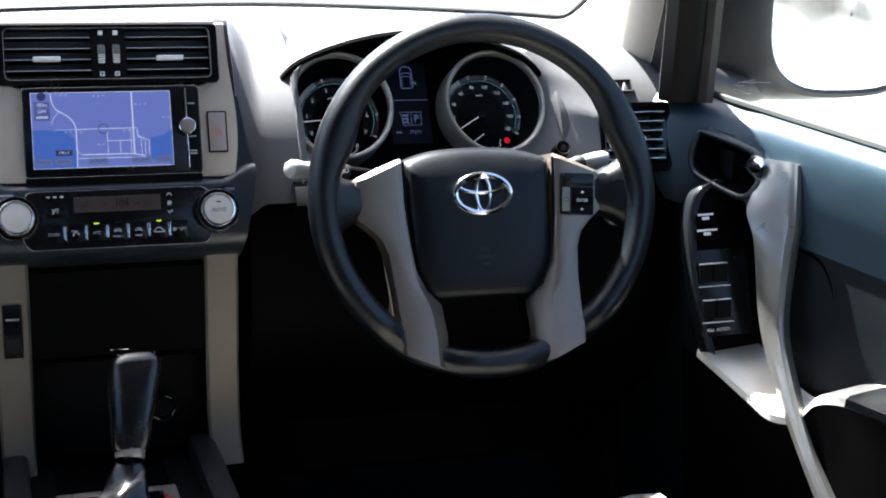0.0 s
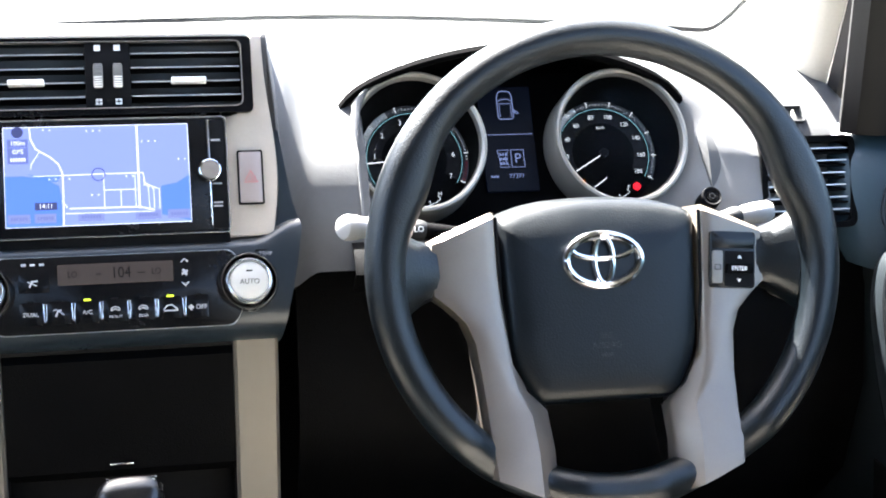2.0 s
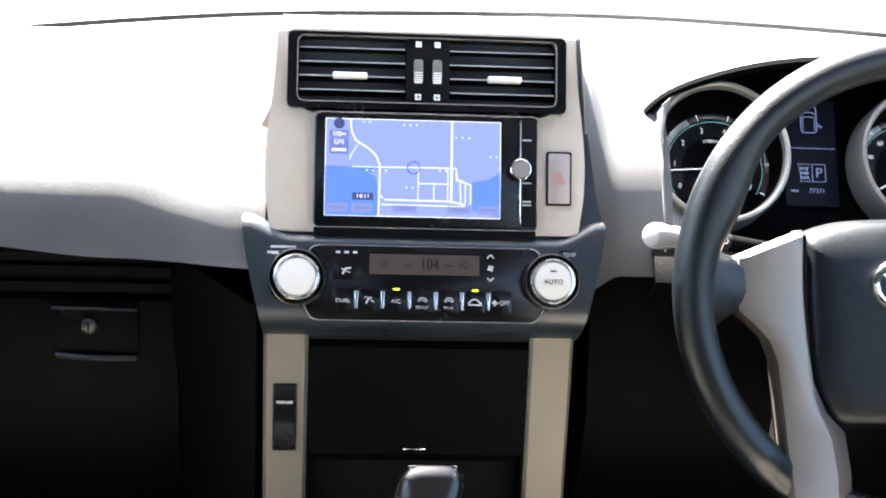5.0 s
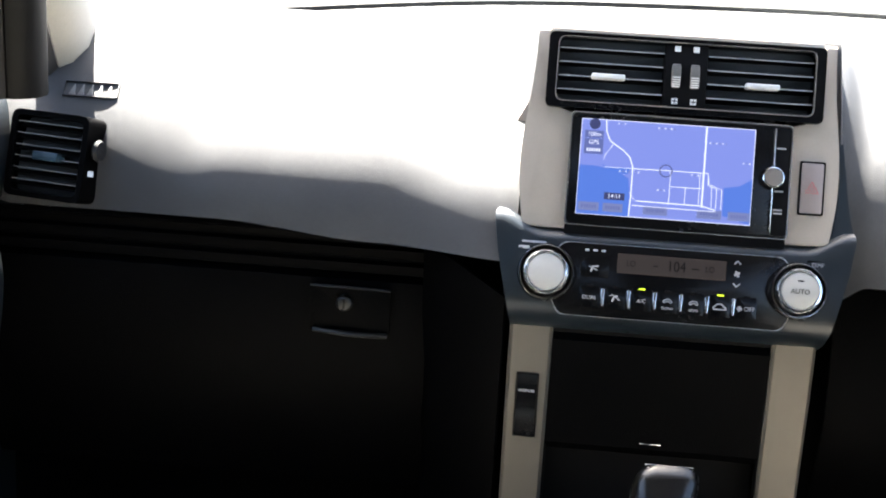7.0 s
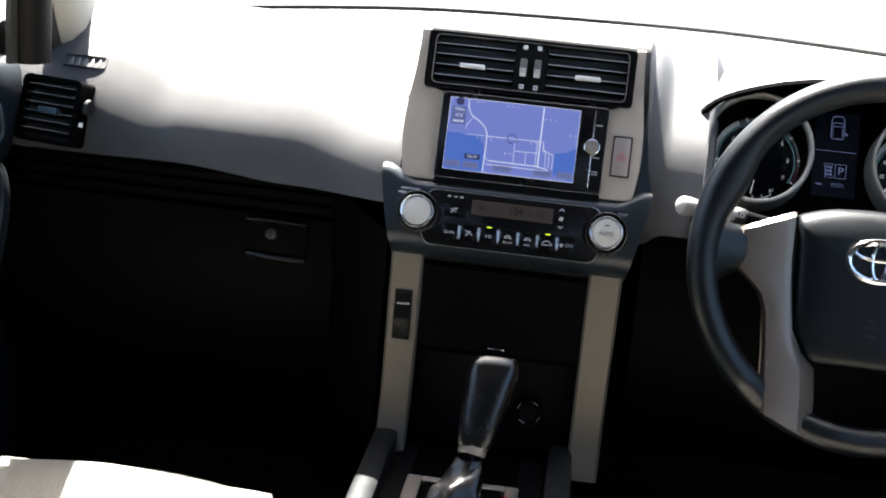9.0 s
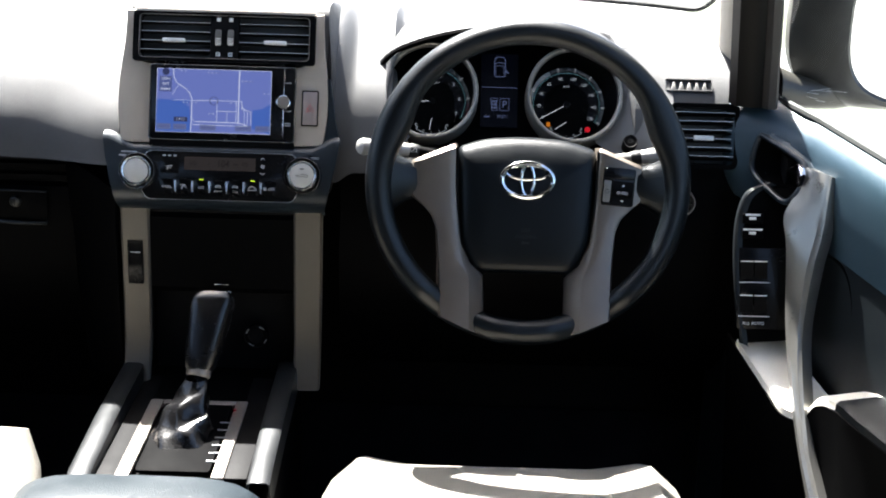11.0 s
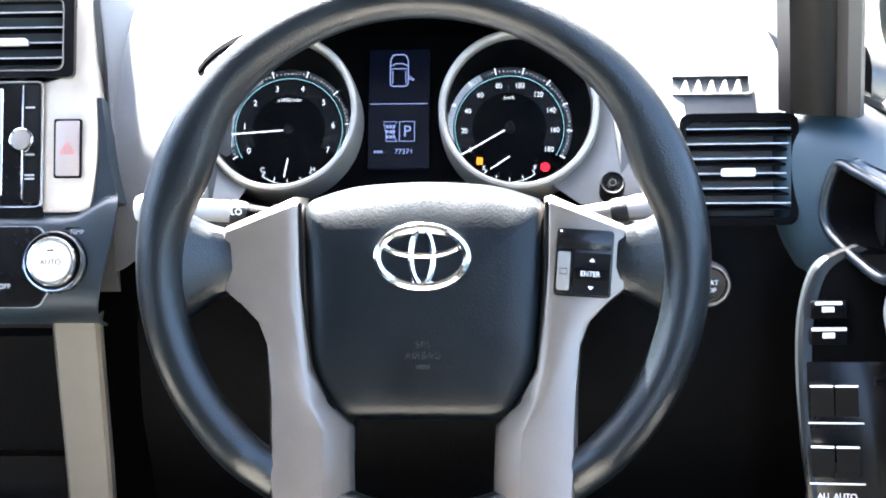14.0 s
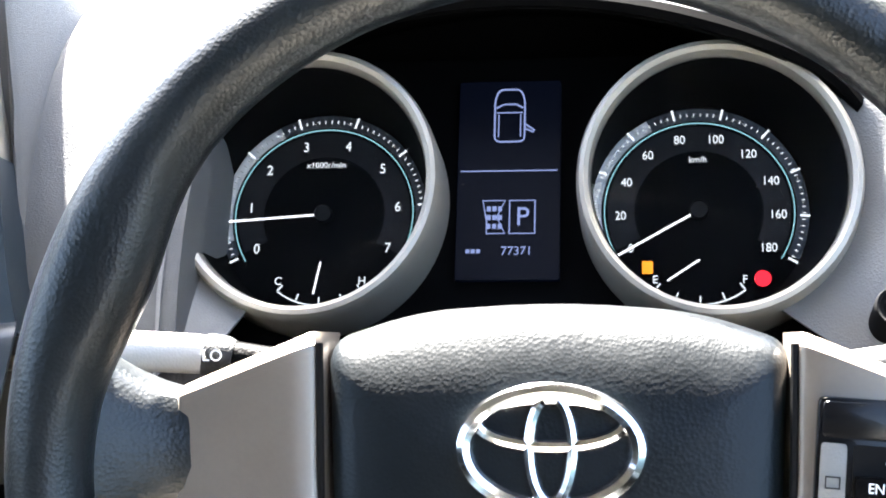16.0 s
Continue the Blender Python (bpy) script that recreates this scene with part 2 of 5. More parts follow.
def lathe(profile, n=40, bm=None, sx=1.0, sy=1.0, cx=0.0, cy=0.0):
    """A turned shape about z from rows of radius and z."""
    bm = bm or bmesh.new()
    rings = []
    for r, z in profile:
        if r < 1e-6:
            rings.append([bm.verts.new((cx, cy, z))])
        else:
            rings.append([bm.verts.new((cx + sx * r * math.cos(2 * math.pi * i / n), cy + sy * r * math.sin(2 * math.pi * i / n), z)) for i in range(n)])
    for a, b in zip(rings, rings[1:]):
        for i in range(n):
            j = (i + 1) % n
            if len(a) == 1 and len(b) == 1:
                break
            if len(a) == 1:
                bm.faces.new((a[0], b[j], b[i]))
            elif len(b) == 1:
                bm.faces.new((a[i], a[j], b[0]))
            else:
                bm.faces.new((a[i], a[j], b[j], b[i]))
    return bm


def sweep(path, radius, n=12, closed=False, bm=None, flat=1.0):
    """A round bar along a path; radius may be one number or one for each point."""
    bm = bm or bmesh.new()
    pts = [Vector(p) for p in path]
    k = len(pts)
    rings, up = [], None
    for i, p in enumerate(pts):
        d = (pts[(i + 1) % k] - pts[i - 1]) if closed else (pts[min(i + 1, k - 1)] - pts[max(i - 1, 0)])
        d.normalize()
        if up is None:
            up = Vector((0, 0, 1)) if abs(d.z) < 0.9 else Vector((0, 1, 0))
        side = d.cross(up).normalized()
        up = side.cross(d).normalized()
        r = radius[i] if isinstance(radius, (list, tuple)) else radius
        rings.append([bm.verts.new(p + side * r * math.cos(2 * math.pi * j / n) + up * r * flat * math.sin(2 * math.pi * j / n)) for j in range(n)])
    for i in range(k if closed else k - 1):
        a, b = rings[i], rings[(i + 1) % k]
        for j in range(n):
            bm.faces.new((a[j], a[(j + 1) % n], b[(j + 1) % n], b[j]))
    if not closed:
        bm.faces.new(rings[0][::-1])
        bm.faces.new(rings[-1])
    return bm


def smooth_path(pts, n=6):
    """A smooth line through the points."""
    pts = [Vector(p) for p in pts]
    out = []
    for i in range(len(pts) - 1):
        p0, p1, p2, p3 = pts[max(i - 1, 0)], pts[i], pts[i + 1], pts[min(i + 2, len(pts) - 1)]
        for j in range(n):
            t = j / n
            out.append(0.5 * ((2 * p1) + (p2 - p0) * t + (2 * p0 - 5 * p1 + 4 * p2 - p3) * t * t + (3 * p1 - p0 - 3 * p2 + p3) * t ** 3))
    return out + [pts[-1]]


def loft(sections, bm=None, thick=0.0, close=False):
    """A skin over rows of points, each row with the same number; thick gives it a back."""
    bm = bm or bmesh.new()
    grid = [[bm.verts.new(p) for p in row] for row in sections]
    for a, b in zip(grid, grid[1:]):
        for i in range(len(a) - 1):
            bm.faces.new((a[i], a[i + 1], b[i + 1], b[i]))
        if close:
            bm.faces.new((a[-1], a[0], b[0], b[-1]))
    if thick:
        bmesh.ops.recalc_face_normals(bm, faces=bm.faces)
        bmesh.ops.solidify(bm, geom=list(bm.faces), thickness=thick)
    return bm


def lettering(body, size, mat, parent, x, y, z, align="CENTER", squeeze=1.0, name="lettering", turn=0.0):
    """Raised print in the built-in font, as a mesh."""
    cu = bpy.data.curves.new("print", "FONT")
    cu.body, cu.size, cu.align_x, cu.align_y, cu.extrude = body, size, align, "CENTER", 0.00012
    tmp = bpy.data.objects.new("print", cu)
    scene.collection.objects.link(tmp)
    dg = bpy.context.evaluated_depsgraph_get()
    me = bpy.data.meshes.new_from_object(tmp.evaluated_get(dg))
    bpy.data.objects.remove(tmp)
    bpy.data.curves.remove(cu)
    me.materials.clear()
    me.materials.append(mat)
    ob = new(name, me)
    ob.parent = parent
    ob.matrix_basis = Matrix.Translation((x, y, z)) @ Matrix.Rotation(turn, 4, "Z") @ Matrix.Diagonal((squeeze, 1, 1, 1))
    return ob


def bar(x0, x1, y0, y1, z, mat, parent, name="mark", h=0.0003):
    return part(name, box(x0, x1, y0, y1, z, z + h, 0), mat, parent)


def line_bar(a, b, w, z, mat, parent, name="mark", h=0.0003):
    """A flat stroke from a to b."""
    a, b = Vector(a), Vector(b)
    d = (b - a).normalized()
    s = Vector((-d.y, d.x)) * w / 2
    return part(name, prism([a - s, b - s, b + s, a + s], z, z + h), mat, parent)


def stroke(pts, w, z, mat, parent, name="mark", h=0.0003, closed=False):
    """A flat ribbon along points."""
    pts = [Vector(p) for p in pts]
    k = len(pts)
    left, right = [], []
    for i, p in enumerate(pts):
        d = (pts[(i + 1) % k] - pts[i - 1]) if closed else pts[min(i + 1, k - 1)] - pts[max(i - 1, 0)]
        d.normalize()
        n = Vector((-d.y, d.x)) * w / 2
        left.append(p + n), right.append(p - n)
    if closed:
        return part(name, frame_prism(left, right, z, z + h), mat, parent)
    return part(name, prism(right + left[::-1], z, z + h), mat, parent)


def arc(cx, cy, r, a0, a1, n=24):
    return [(cx + r * math.cos(radians(a0 + (a1 - a0) * i / n)), cy + r * math.sin(radians(a0 + (a1 - a0) * i / n))) for i in range(n + 1)]

# ---- outside ----
solid("ground", loft([[(x, y, -0.55) for x in (-400, -40, -6, 6, 40, 400)] for y in (-400, -40, -6, 6, 40, 400)], thick=0.0), CONCRETE, None, "pale sunlit concrete yard around the car", "ground", kind="structure")

TRUNK = material("dark_bark", (0.06, 0.045, 0.03), 0.9, vary=0.3)
LEAF = material("green_leaves", (0.07, 0.13, 0.03), 0.6, vary=0.4)
DARKGL = material("dark_window_glass", (0.03, 0.035, 0.04), 0.08, vary=0.1)


def bush(x, y, size, seed):
    random.seed(seed)
    b = thing("bush", Matrix.Translation((x, y, -.55)), "leafy green bush at the edge of the yard", "bush", group="bushes")
    for k in range(4):
        a = k * 1.7 + seed
        part("stem", sweep([(0, 0, 0), (.2 * size * math.cos(a), .2 * size * math.sin(a), .35 * size), (.35 * size * math.cos(a), .35 * size * math.sin(a), .8 * size)], [.03 * size, .02 * size, .008 * size], 6), TRUNK, b)
    bm = bmesh.new()
    for k in range(900):
        a, e, r = random.uniform(0, 6.283), random.uniform(-.3, 1.5), size * random.uniform(.35, .75) ** .6
        c = Vector((r * math.cos(a) * math.cos(e) * .8, r * math.sin(a) * math.cos(e) * .8, .55 * size + r * math.sin(e) * .7))
        d1 = Vector((random.gauss(0, 1), random.gauss(0, 1), random.gauss(0, 1))).normalized() * .06 * size
        d2 = d1.cross(Vector((random.gauss(0, 1), random.gauss(0, 1), random.gauss(0, 1)))).normalized() * .035 * size
        bm.faces.new([bm.verts.new(c + q) for q in (-d1, d2, d1, -d2)])
    part("leaves", bm, LEAF, b)


for k, (x, y, s) in enumerate(((9.4, 12.4, 1.3), (11.0, 11.6, 1.6), (-10.5, 8.5, 1.5), (-12, 7.0, 1.7))):
    bush(x, y, s, k)


def parked_car(x, y, turn, mat):
    c = thing("parked_car", pose(x, y, -.55, 0, 0, turn), "parked car in the bright yard behind", "car", group="parked cars")
    sec = [(-2.1, .35, .75), (-2.0, .30, .92), (-1.3, .28, .98), (-.9, .28, 1.0), (.9, .28, 1.0), (1.5, .28, .95), (2.05, .30, .82), (2.15, .35, .65)]
    part("body", loft([[(s * .86, yy, z0), (s * .88, yy, (z0 + z1) / 2), (s * .80, yy, z1), (0, yy, z1 + .02)] for s in (1,) for yy, z0, z1 in sec] ), mat, c)
    part("body_side", loft([[(-.86, yy, z0), (-.88, yy, (z0 + z1) / 2), (-.80, yy, z1), (0, yy, z1 + .02)] for yy, z0, z1 in sec]), mat, c)
    part("cabin", loft([[(sx * w, yy, z) for sx, w, z in ((-1, .78, .96), (-1, w1, z1), (1, w1, z1), (1, .78, .96))] for yy, w1, z1 in ((-1.5, .7, 1.0), (-1.0, .60, 1.42), (.3, .60, 1.46), (1.1, .7, 1.0))]), DARKGL, c)
    part("roof", box(-.58, .58, -1.0, .35, 1.43, 1.48, .02), mat, c)
    for sx in (-1, 1):
        for yy in (-1.3, 1.35):
            w = part("wheel", lathe([(.0, -.1), (.2, -.1), (.31, -.09), (.33, 0), (.31, .09), (.2, .1), (0, .1)], 24), RUBBER, c, m=Matrix.Translation((sx * .78, yy, .33)) @ Matrix.Rotation(radians(90), 4, "Y"))


for k, (x, y) in enumerate(((5.0, -17), (8.2, -17.6), (11.4, -17.2), (14.6, -17.8), (17.8, -17.4))):
    parked_car(x, y, 4 * k - 6, (BODY, DARKGL, SILVERD, BODY, GREYPL)[k])
solid("ground_patch", loft([[(x, y, -.545 + .02 * math.sin(x * 3 + y * 2)) for x in (2.2 + .12 * y * .2, 3.2, 4.4, 5.6, 7.0)] for y in (7.5, 9, 10.5, 12, 14)]), GRASS, None, "dry grass strip beside the concrete yard", "grass", kind="structure")

# ---- cabin shell ----
def dash_section(x):
    """The dashboard's profile (y, z) at a place across the car, from the windscreen to the crease."""
    flat = [(1.50, 0.908), (1.38, 0.926), (1.29, 0.932), (1.215, 0.922), (1.158, 0.894), (1.110, 0.8505), (1.079, 0.802), (1.069, 0.750)]
    side = [(1.50, 0.908), (1.38, 0.926), (1.27, 0.932), (1.17, 0.916), (1.095, 0.876), (1.046, 0.828), (1.025, 0.794), (1.018, 0.763)]
    sidelow = [(1.50, 0.908), (1.38, 0.926), (1.27, 0.932), (1.17, 0.916), (1.095, 0.876), (1.046, 0.828), (1.023, 0.790), (1.014, 0.752)]
    near = [(1.50, 0.913), (1.40, 0.935), (1.30, 0.953), (1.19, 0.954), (1.105, 0.920), (1.052, 0.857), (1.026, 0.790), (1.010, 0.730)]
    lit = [(1.50, 0.913), (1.40, 0.932), (1.30, 0.946), (1.205, 0.942), (1.130, 0.908), (1.064, 0.858), (1.013, 0.808), (0.983, 0.752)]
    litr = [(1.50, 0.913), (1.40, 0.932), (1.30, 0.946), (1.205, 0.942), (1.130, 0.908), (1.064, 0.858), (1.029, 0.806), (1.010, 0.745)]
    mid = [(1.50, 0.913), (1.40, 0.932), (1.30, 0.946), (1.18, 0.962), (1.10, 0.966), (1.066, 0.958), (1.058, 0.90), (1.052, 0.70)]
    drv = [(1.50, 0.908), (1.40, 0.926), (1.32, 0.934), (1.26, 0.934), (1.225, 0.930), (1.205, 0.914), (1.20, 0.85), (1.20, 0.735)]
    cor = [(1.50, 0.900), (1.40, 0.918), (1.30, 0.928), (1.20, 0.922), (1.12, 0.895), (1.068, 0.850), (1.046, 0.80), (1.044, 0.766)]
    end = [(1.50, 0.875), (1.40, 0.892), (1.32, 0.890), (1.21, 0.882), (1.13, 0.866), (1.095, 0.83), (1.085, 0.79), (1.085, 0.762)]
    keys = [(-0.70, end), (-0.645, flat), (-0.570, flat), (-0.43, side), (-0.275, sidelow), (-0.1375, lit), (-0.133, mid), (0.145, mid), (0.156, near), (0.185, litr), (0.234, litr), (0.250, drv), (0.552, drv), (0.580, cor), (0.73, cor), (0.78, end)]
    for (xa, a), (xb, b) in zip(keys, keys[1:]):
        if x <= xb:
            t = max(0.0, (x - xa) / (xb - xa))
            t = t * t * (3 - 2 * t)
            return [(p[0] * (1 - t) + q[0] * t, p[1] * (1 - t) + q[1] * t) for p, q in zip(a, b)]
    return end


dash_thing = thing("dashboard", None, "charcoal moulded dashboard with a sunlit padded top", "dashboard")
xs = [-0.70 + 0.005 * i for i in range(297)]
rows = []
for x in xs:
    sec = smooth_path([(0, *p) for p in dash_section(x)], 5)
    rows.append([(x, p.y, p.z) for p in sec])
part("top_pad", loft(rows, thick=0.0015), DASH, dash_thing)
# lower passenger side: trim strip with two grooves, then the glove box below
strip = []
for x in (-0.70, -0.6, -0.45, -0.3, -0.222):
    strip.append([(x, 1.075, 0.7475), (x, 1.086, 0.742), (x, 1.088, 0.728), (x, 1.082, 0.7255), (x, 1.082, 0.722), (x, 1.088, 0.7195), (x, 1.088, 0.712), (x, 1.082, 0.7095), (x, 1.082, 0.706), (x, 1.09, 0.703), (x, 1.13, 0.69)])
part("trim_strip", loft(strip, thick=0.004), DASHLOW, dash_thing, "grooved trim strip under the padded top, coloured near-black for shade")
part("knee_panel", loft([[(x, 1.052, 0.772), (x, 1.048, 0.74), (x, 1.04, 0.70), (x, 1.03, 0.60), (x, 1.06, 0.50), (x, 1.14, 0.42)] for x in (0.165, 0.3, 0.45, 0.6, 0.745)], thick=0.005), DASHLOW, dash_thing, "lower panel under the wheel, coloured near-black for shade")
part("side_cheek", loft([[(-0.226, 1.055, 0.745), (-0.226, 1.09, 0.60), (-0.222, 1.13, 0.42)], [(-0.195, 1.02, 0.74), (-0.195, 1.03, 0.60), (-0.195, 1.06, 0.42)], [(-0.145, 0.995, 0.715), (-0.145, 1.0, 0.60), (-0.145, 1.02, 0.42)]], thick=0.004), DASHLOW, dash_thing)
part("bulkhead", box(-0.78, 0.78, 1.30, 1.34, 0.0, 0.88, 0.01), BLACK, dash_thing)

glove = thing("glove_box", None, "glove box lid coloured near-black for shade, with a round lock", "glove box")
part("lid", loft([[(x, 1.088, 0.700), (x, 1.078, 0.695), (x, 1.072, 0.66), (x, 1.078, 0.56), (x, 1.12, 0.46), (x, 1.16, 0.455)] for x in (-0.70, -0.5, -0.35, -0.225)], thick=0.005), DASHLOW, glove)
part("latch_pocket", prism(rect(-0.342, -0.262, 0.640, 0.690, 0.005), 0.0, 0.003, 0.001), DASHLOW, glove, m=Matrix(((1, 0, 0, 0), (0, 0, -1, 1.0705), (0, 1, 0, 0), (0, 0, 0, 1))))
part("upper_edge", sweep(smooth_path([(-0.342, 1.067, 0.690), (-0.30, 1.066, 0.690), (-0.262, 1.067, 0.689)], 4), 0.0015, 6), DULLMETAL, glove)
part("handle", sweep(smooth_path([(-0.338, 1.066, 0.6445), (-0.30, 1.062, 0.643), (-0.263, 1.066, 0.6425)], 4), 0.003, 8), DULLMETAL, glove)
lock = part("lock", lathe([(0, 0.006), (0.006, 0.006), (0.0075, 0.005), (0.0085, 0.003), (0.0085, 0)], 24), DULLMETAL, glove, "worn metal lock", m=Matrix(((1, 0, 0, -0.307), (0, 0, -1, 1.067), (0, 1, 0, 0.674), (0, 0, 0, 1))))
part("key_slot", box(-0.001, 0.001, -0.005, 0.005, 0.0055, 0.0065, 0), BLACK, lock)

floor_rows = [[(x, y, 0.0 if y < 1.0 else (y - 1.0) * 0.9) for x in (-0.76, -0.18, 0.18, 0.76)] for y in (-2.2, 0.0, 1.0, 1.3)]
solid("floor", loft(floor_rows, thick=0.01), CARPET, None, "dark carpeted cabin floor", "floor", kind="structure")
# roof and rear walls stay out of view; their dark colour only cuts fill light
roof_rows = [[(x, y, z - 0.05 * (x / 0.6) ** 2) for x in (-0.62, -0.4, -0.2, 0, 0.2, 0.4, 0.62)] for y, z in ((0.78, 1.40), (0.6, 1.46), (0.2, 1.51), (-0.8, 1.52), (-2.0, 1.48), (-2.25, 1.40))]
solid("ceiling", loft(roof_rows, thick=0.03), HEADLINER, None, "unseen cabin roof, dark to cut fill light", "ceiling", kind="structure")
solid("wall_rear", box(-0.78, 0.78, -2.28, -2.22, -0.02, 1.46, 0.01), REARTRIM, None, "unseen rear cabin wall, dark to cut fill light", "wall", kind="structure")
for x0, x1 in ((-0.74, -0.70), (0.775, 0.80)):
    solid("wall", box(x0, x1, 0.95, 1.42, -0.02, 0.80, 0.004), BLACK, None, "dark kick panel beside the footwell", "kick panel", kind="structure")
for sx, nm in ((-1, "wall_left"), (1, "wall_right")):
    solid(nm, box(min(sx * 0.77, sx * 0.82), max(sx * 0.77, sx * 0.82), -2.24, -0.32, -0.02, 1.46, 0.01), REARTRIM, None, "unseen rear side wall, dark to cut fill light", "wall", kind="structure")
    solid("trim", sweep([(sx * 0.66, 0.80, 1.385), (sx * 0.655, 0.2, 1.455), (sx * 0.65, -0.4, 1.46)], 0.035, 10), BEIGE, None, "ivory roof rail trim over the door", "trim", kind="structure")


def pillar(sx):
    """Windscreen pillar: ivory trim inside, black door frame and rubber seals behind it."""
    th = thing("trim", None, "ivory windscreen pillar trim beside a black door frame", "pillar", kind="structure")
    shift = 0.0 if sx > 0 else 0.122

    def rail(prof, lean=.45, tuck=.125, first=-1, move=None, low=-1.0):
        rows = []
        for k in range(first, 10):
            t = max(k / 9, low)
            bow = 0.012 * math.sin(math.pi * max(0, t))
            rows.append([(sx * (x - tuck * t + bow) + (shift * (1 - 0.6 * t) if move is None else move), y - lean * t + 0.02 * math.sin(math.pi * max(0, t)), 0.86 + 0.56 * t) for x, y in prof])
        return loft(rows, close=True)

    part("pillar_cover", rail([(.752, 1.36), (.735, 1.29), (.722, 1.23), (.720, 1.19), (.730, 1.16), (.742, 1.15), (.765, 1.18), (.77, 1.36)]), BEIGE, th)
    part("seal", rail([(.743, 1.149), (.749, 1.136), (.760, 1.134), (.768, 1.16)]), RUBBERB, th, "brown-grey rubber door seal")
    move = -.011 if sx > 0 else 0.123
    slim = 1.0 if sx > 0 else .7
    foot = -.005 if sx > 0 else .015
    part("door_frame", rail([(.716 + slim * x, y) for x, y in ((0, 1.03), (.006, 1.008), (.022, .997), (.036, .995), (.046, 1.0), (.059, 1.02), (.056, 1.05), (.009, 1.05))], .22, .09, -1, move, foot), FRAMEM, th, "dark brown-black door window frame")
    part("glass_channel", rail([(.716 + slim * x, y) for x, y in ((.039, .998), (.046, .986), (.056, .986), (.062, 1.0))], .22, .09, -1, move, foot), RUBBERB, th)
    return th


pillar(-1), pillar(1)
wind = thing("window_1", None, "clear windscreen with a black lower border", "windscreen", kind="structure")
gl = []
for k in range(7):
    t = k / 6
    hw = 0.74 - 0.11 * t
    gl.append([(hw * u + .03 * (1 - t), 1.47 + (0.74 - 1.47) * t - 0.05 * u * u * (1 - 0.5 * t), 0.925 + (1.43 - 0.925) * t) for u in (-1, -0.75, -0.5, -0.25, 0, 0.25, 0.5, 0.75, 1)])
pane = part("pane", loft(gl), GLASS, wind)
pane.visible_shadow = False
line = [(-.655, 1.37, .975), (-.625, 1.395, .935), (-.598, 1.408, .914), (-.56, 1.41, .909), (-.43, 1.415, .924), (-.20, 1.425, .945), (0, 1.43, .953), (.24, 1.43, .957), (.44, 1.425, .952), (.62, 1.415, .944), (.69, 1.41, .939), (.718, 1.405, .939), (.738, 1.40, .951), (.762, 1.38, .982)]
part("border", sweep(smooth_path(line, 4), 0.0045, 6), RUBBER, wind)

# bonnet and wings, seen over the dashboard
car = thing("car_bonnet", None, "pearl white bonnet in full sun beyond the windscreen", "car bonnet")
bn = []
for k in range(9):
    y = 1.62 + 1.1 * k / 8
    bn.append([(0.80 * u, y - 0.06 * abs(u), 0.90 - 0.11 * (k / 8) ** 1.8 - 0.05 * abs(u) ** 3) for u in (-1, -0.8, -0.6, -0.3, 0, 0.3, 0.6, 0.8, 1)])
part("bonnet", loft(bn, thick=0.004), BODY, car)
part("cowl", box(-0.76, 0.76, 1.46, 1.66, 0.84, 0.885, 0.008), BLACK, car, "black cowl panel")
part("front_wall", box(-0.8, 0.8, 1.35, 2.7, -0.2, 0.60, 0.05), BODY, car)

# ---- centre stack ----
STACK = tilted((0.003, 1.0138, 0.8415), 18)
stack = thing("centre_stack", STACK, "champagne silver centre panel surround on the dashboard", "console panel")
for sx in (-1, 1):
    edge = [(p.x, p.y) for p in smooth_path([(.1360, .124, 0), (.1365, .10, 0), (.1385, .07, 0), (.1425, .035, 0), (.1445, .005, 0), (.1435, -.025, 0), (.1385, -.060, 0)], 5)]
    half = [(.0985, -.060), (.0985, .0495), (.1245, .0515), (.1245, .124)] + edge
    half = [(sx * a, b) for a, b in half]
    part("surround", prism(half if sx < 0 else half[::-1], -0.05, -0.001, 0.0025, 3), SILVER, stack)
part("surround_top", box(-.125, .125, .1195, .1265, -.05, -.001, .002), SILVER, stack)
part("backing", prism(rounded([(-0.160, -0.065), (0.160, -0.065), (0.158, 0.03), (0.140, 0.066), (0.138, 0.122), (-0.138, 0.122), (-0.140, 0.066), (-0.158, 0.03)], 0.012), -0.12, -0.05, 0.003), SILVERD, stack)
inner = [(p.x, p.y) for p in smooth_path([(.1433, .035, 0), (.1453, .005, 0), (.1445, -.025, 0), (.140, -.058, 0)], 5)]
outer = [(p.x, p.y) for p in smooth_path([(.1470, .035, 0), (.1515, .005, 0), (.1560, -.025, 0), (.1630, -.052, 0)], 5)]
part("side_band", prism(inner + outer[::-1], -.08, -.003, 0), PANELBLUE, stack, "dark blue band beside the silver panel")

# centre air vents
vent = thing("air_vent", STACK, "black twin centre air vent with thin bright-edged slats", "air vent", group="air vents")
part("frame", frame_prism(rect(-0.126, 0.126, 0.051, 0.1205, 0.006), rect(-0.1165, 0.1165, 0.0575, 0.1165, 0.007), -0.03, 0.006), PIANO, vent)
part("bright_line", frame_prism(rect(-0.1175, 0.1175, 0.0566, 0.1170, 0.0075), rect(-0.1165, 0.1165, 0.0575, 0.1165, 0.007), 0.0, 0.0068), SILVERD, vent)
part("duct", box(-0.118, 0.118, 0.055, 0.118, -0.049, -0.028, 0), DIALBLACK, vent)
part("divider", box(-0.0195, 0.0195, 0.0575, 0.1165, -0.03, 0.004, 0.001), BLACK, vent)
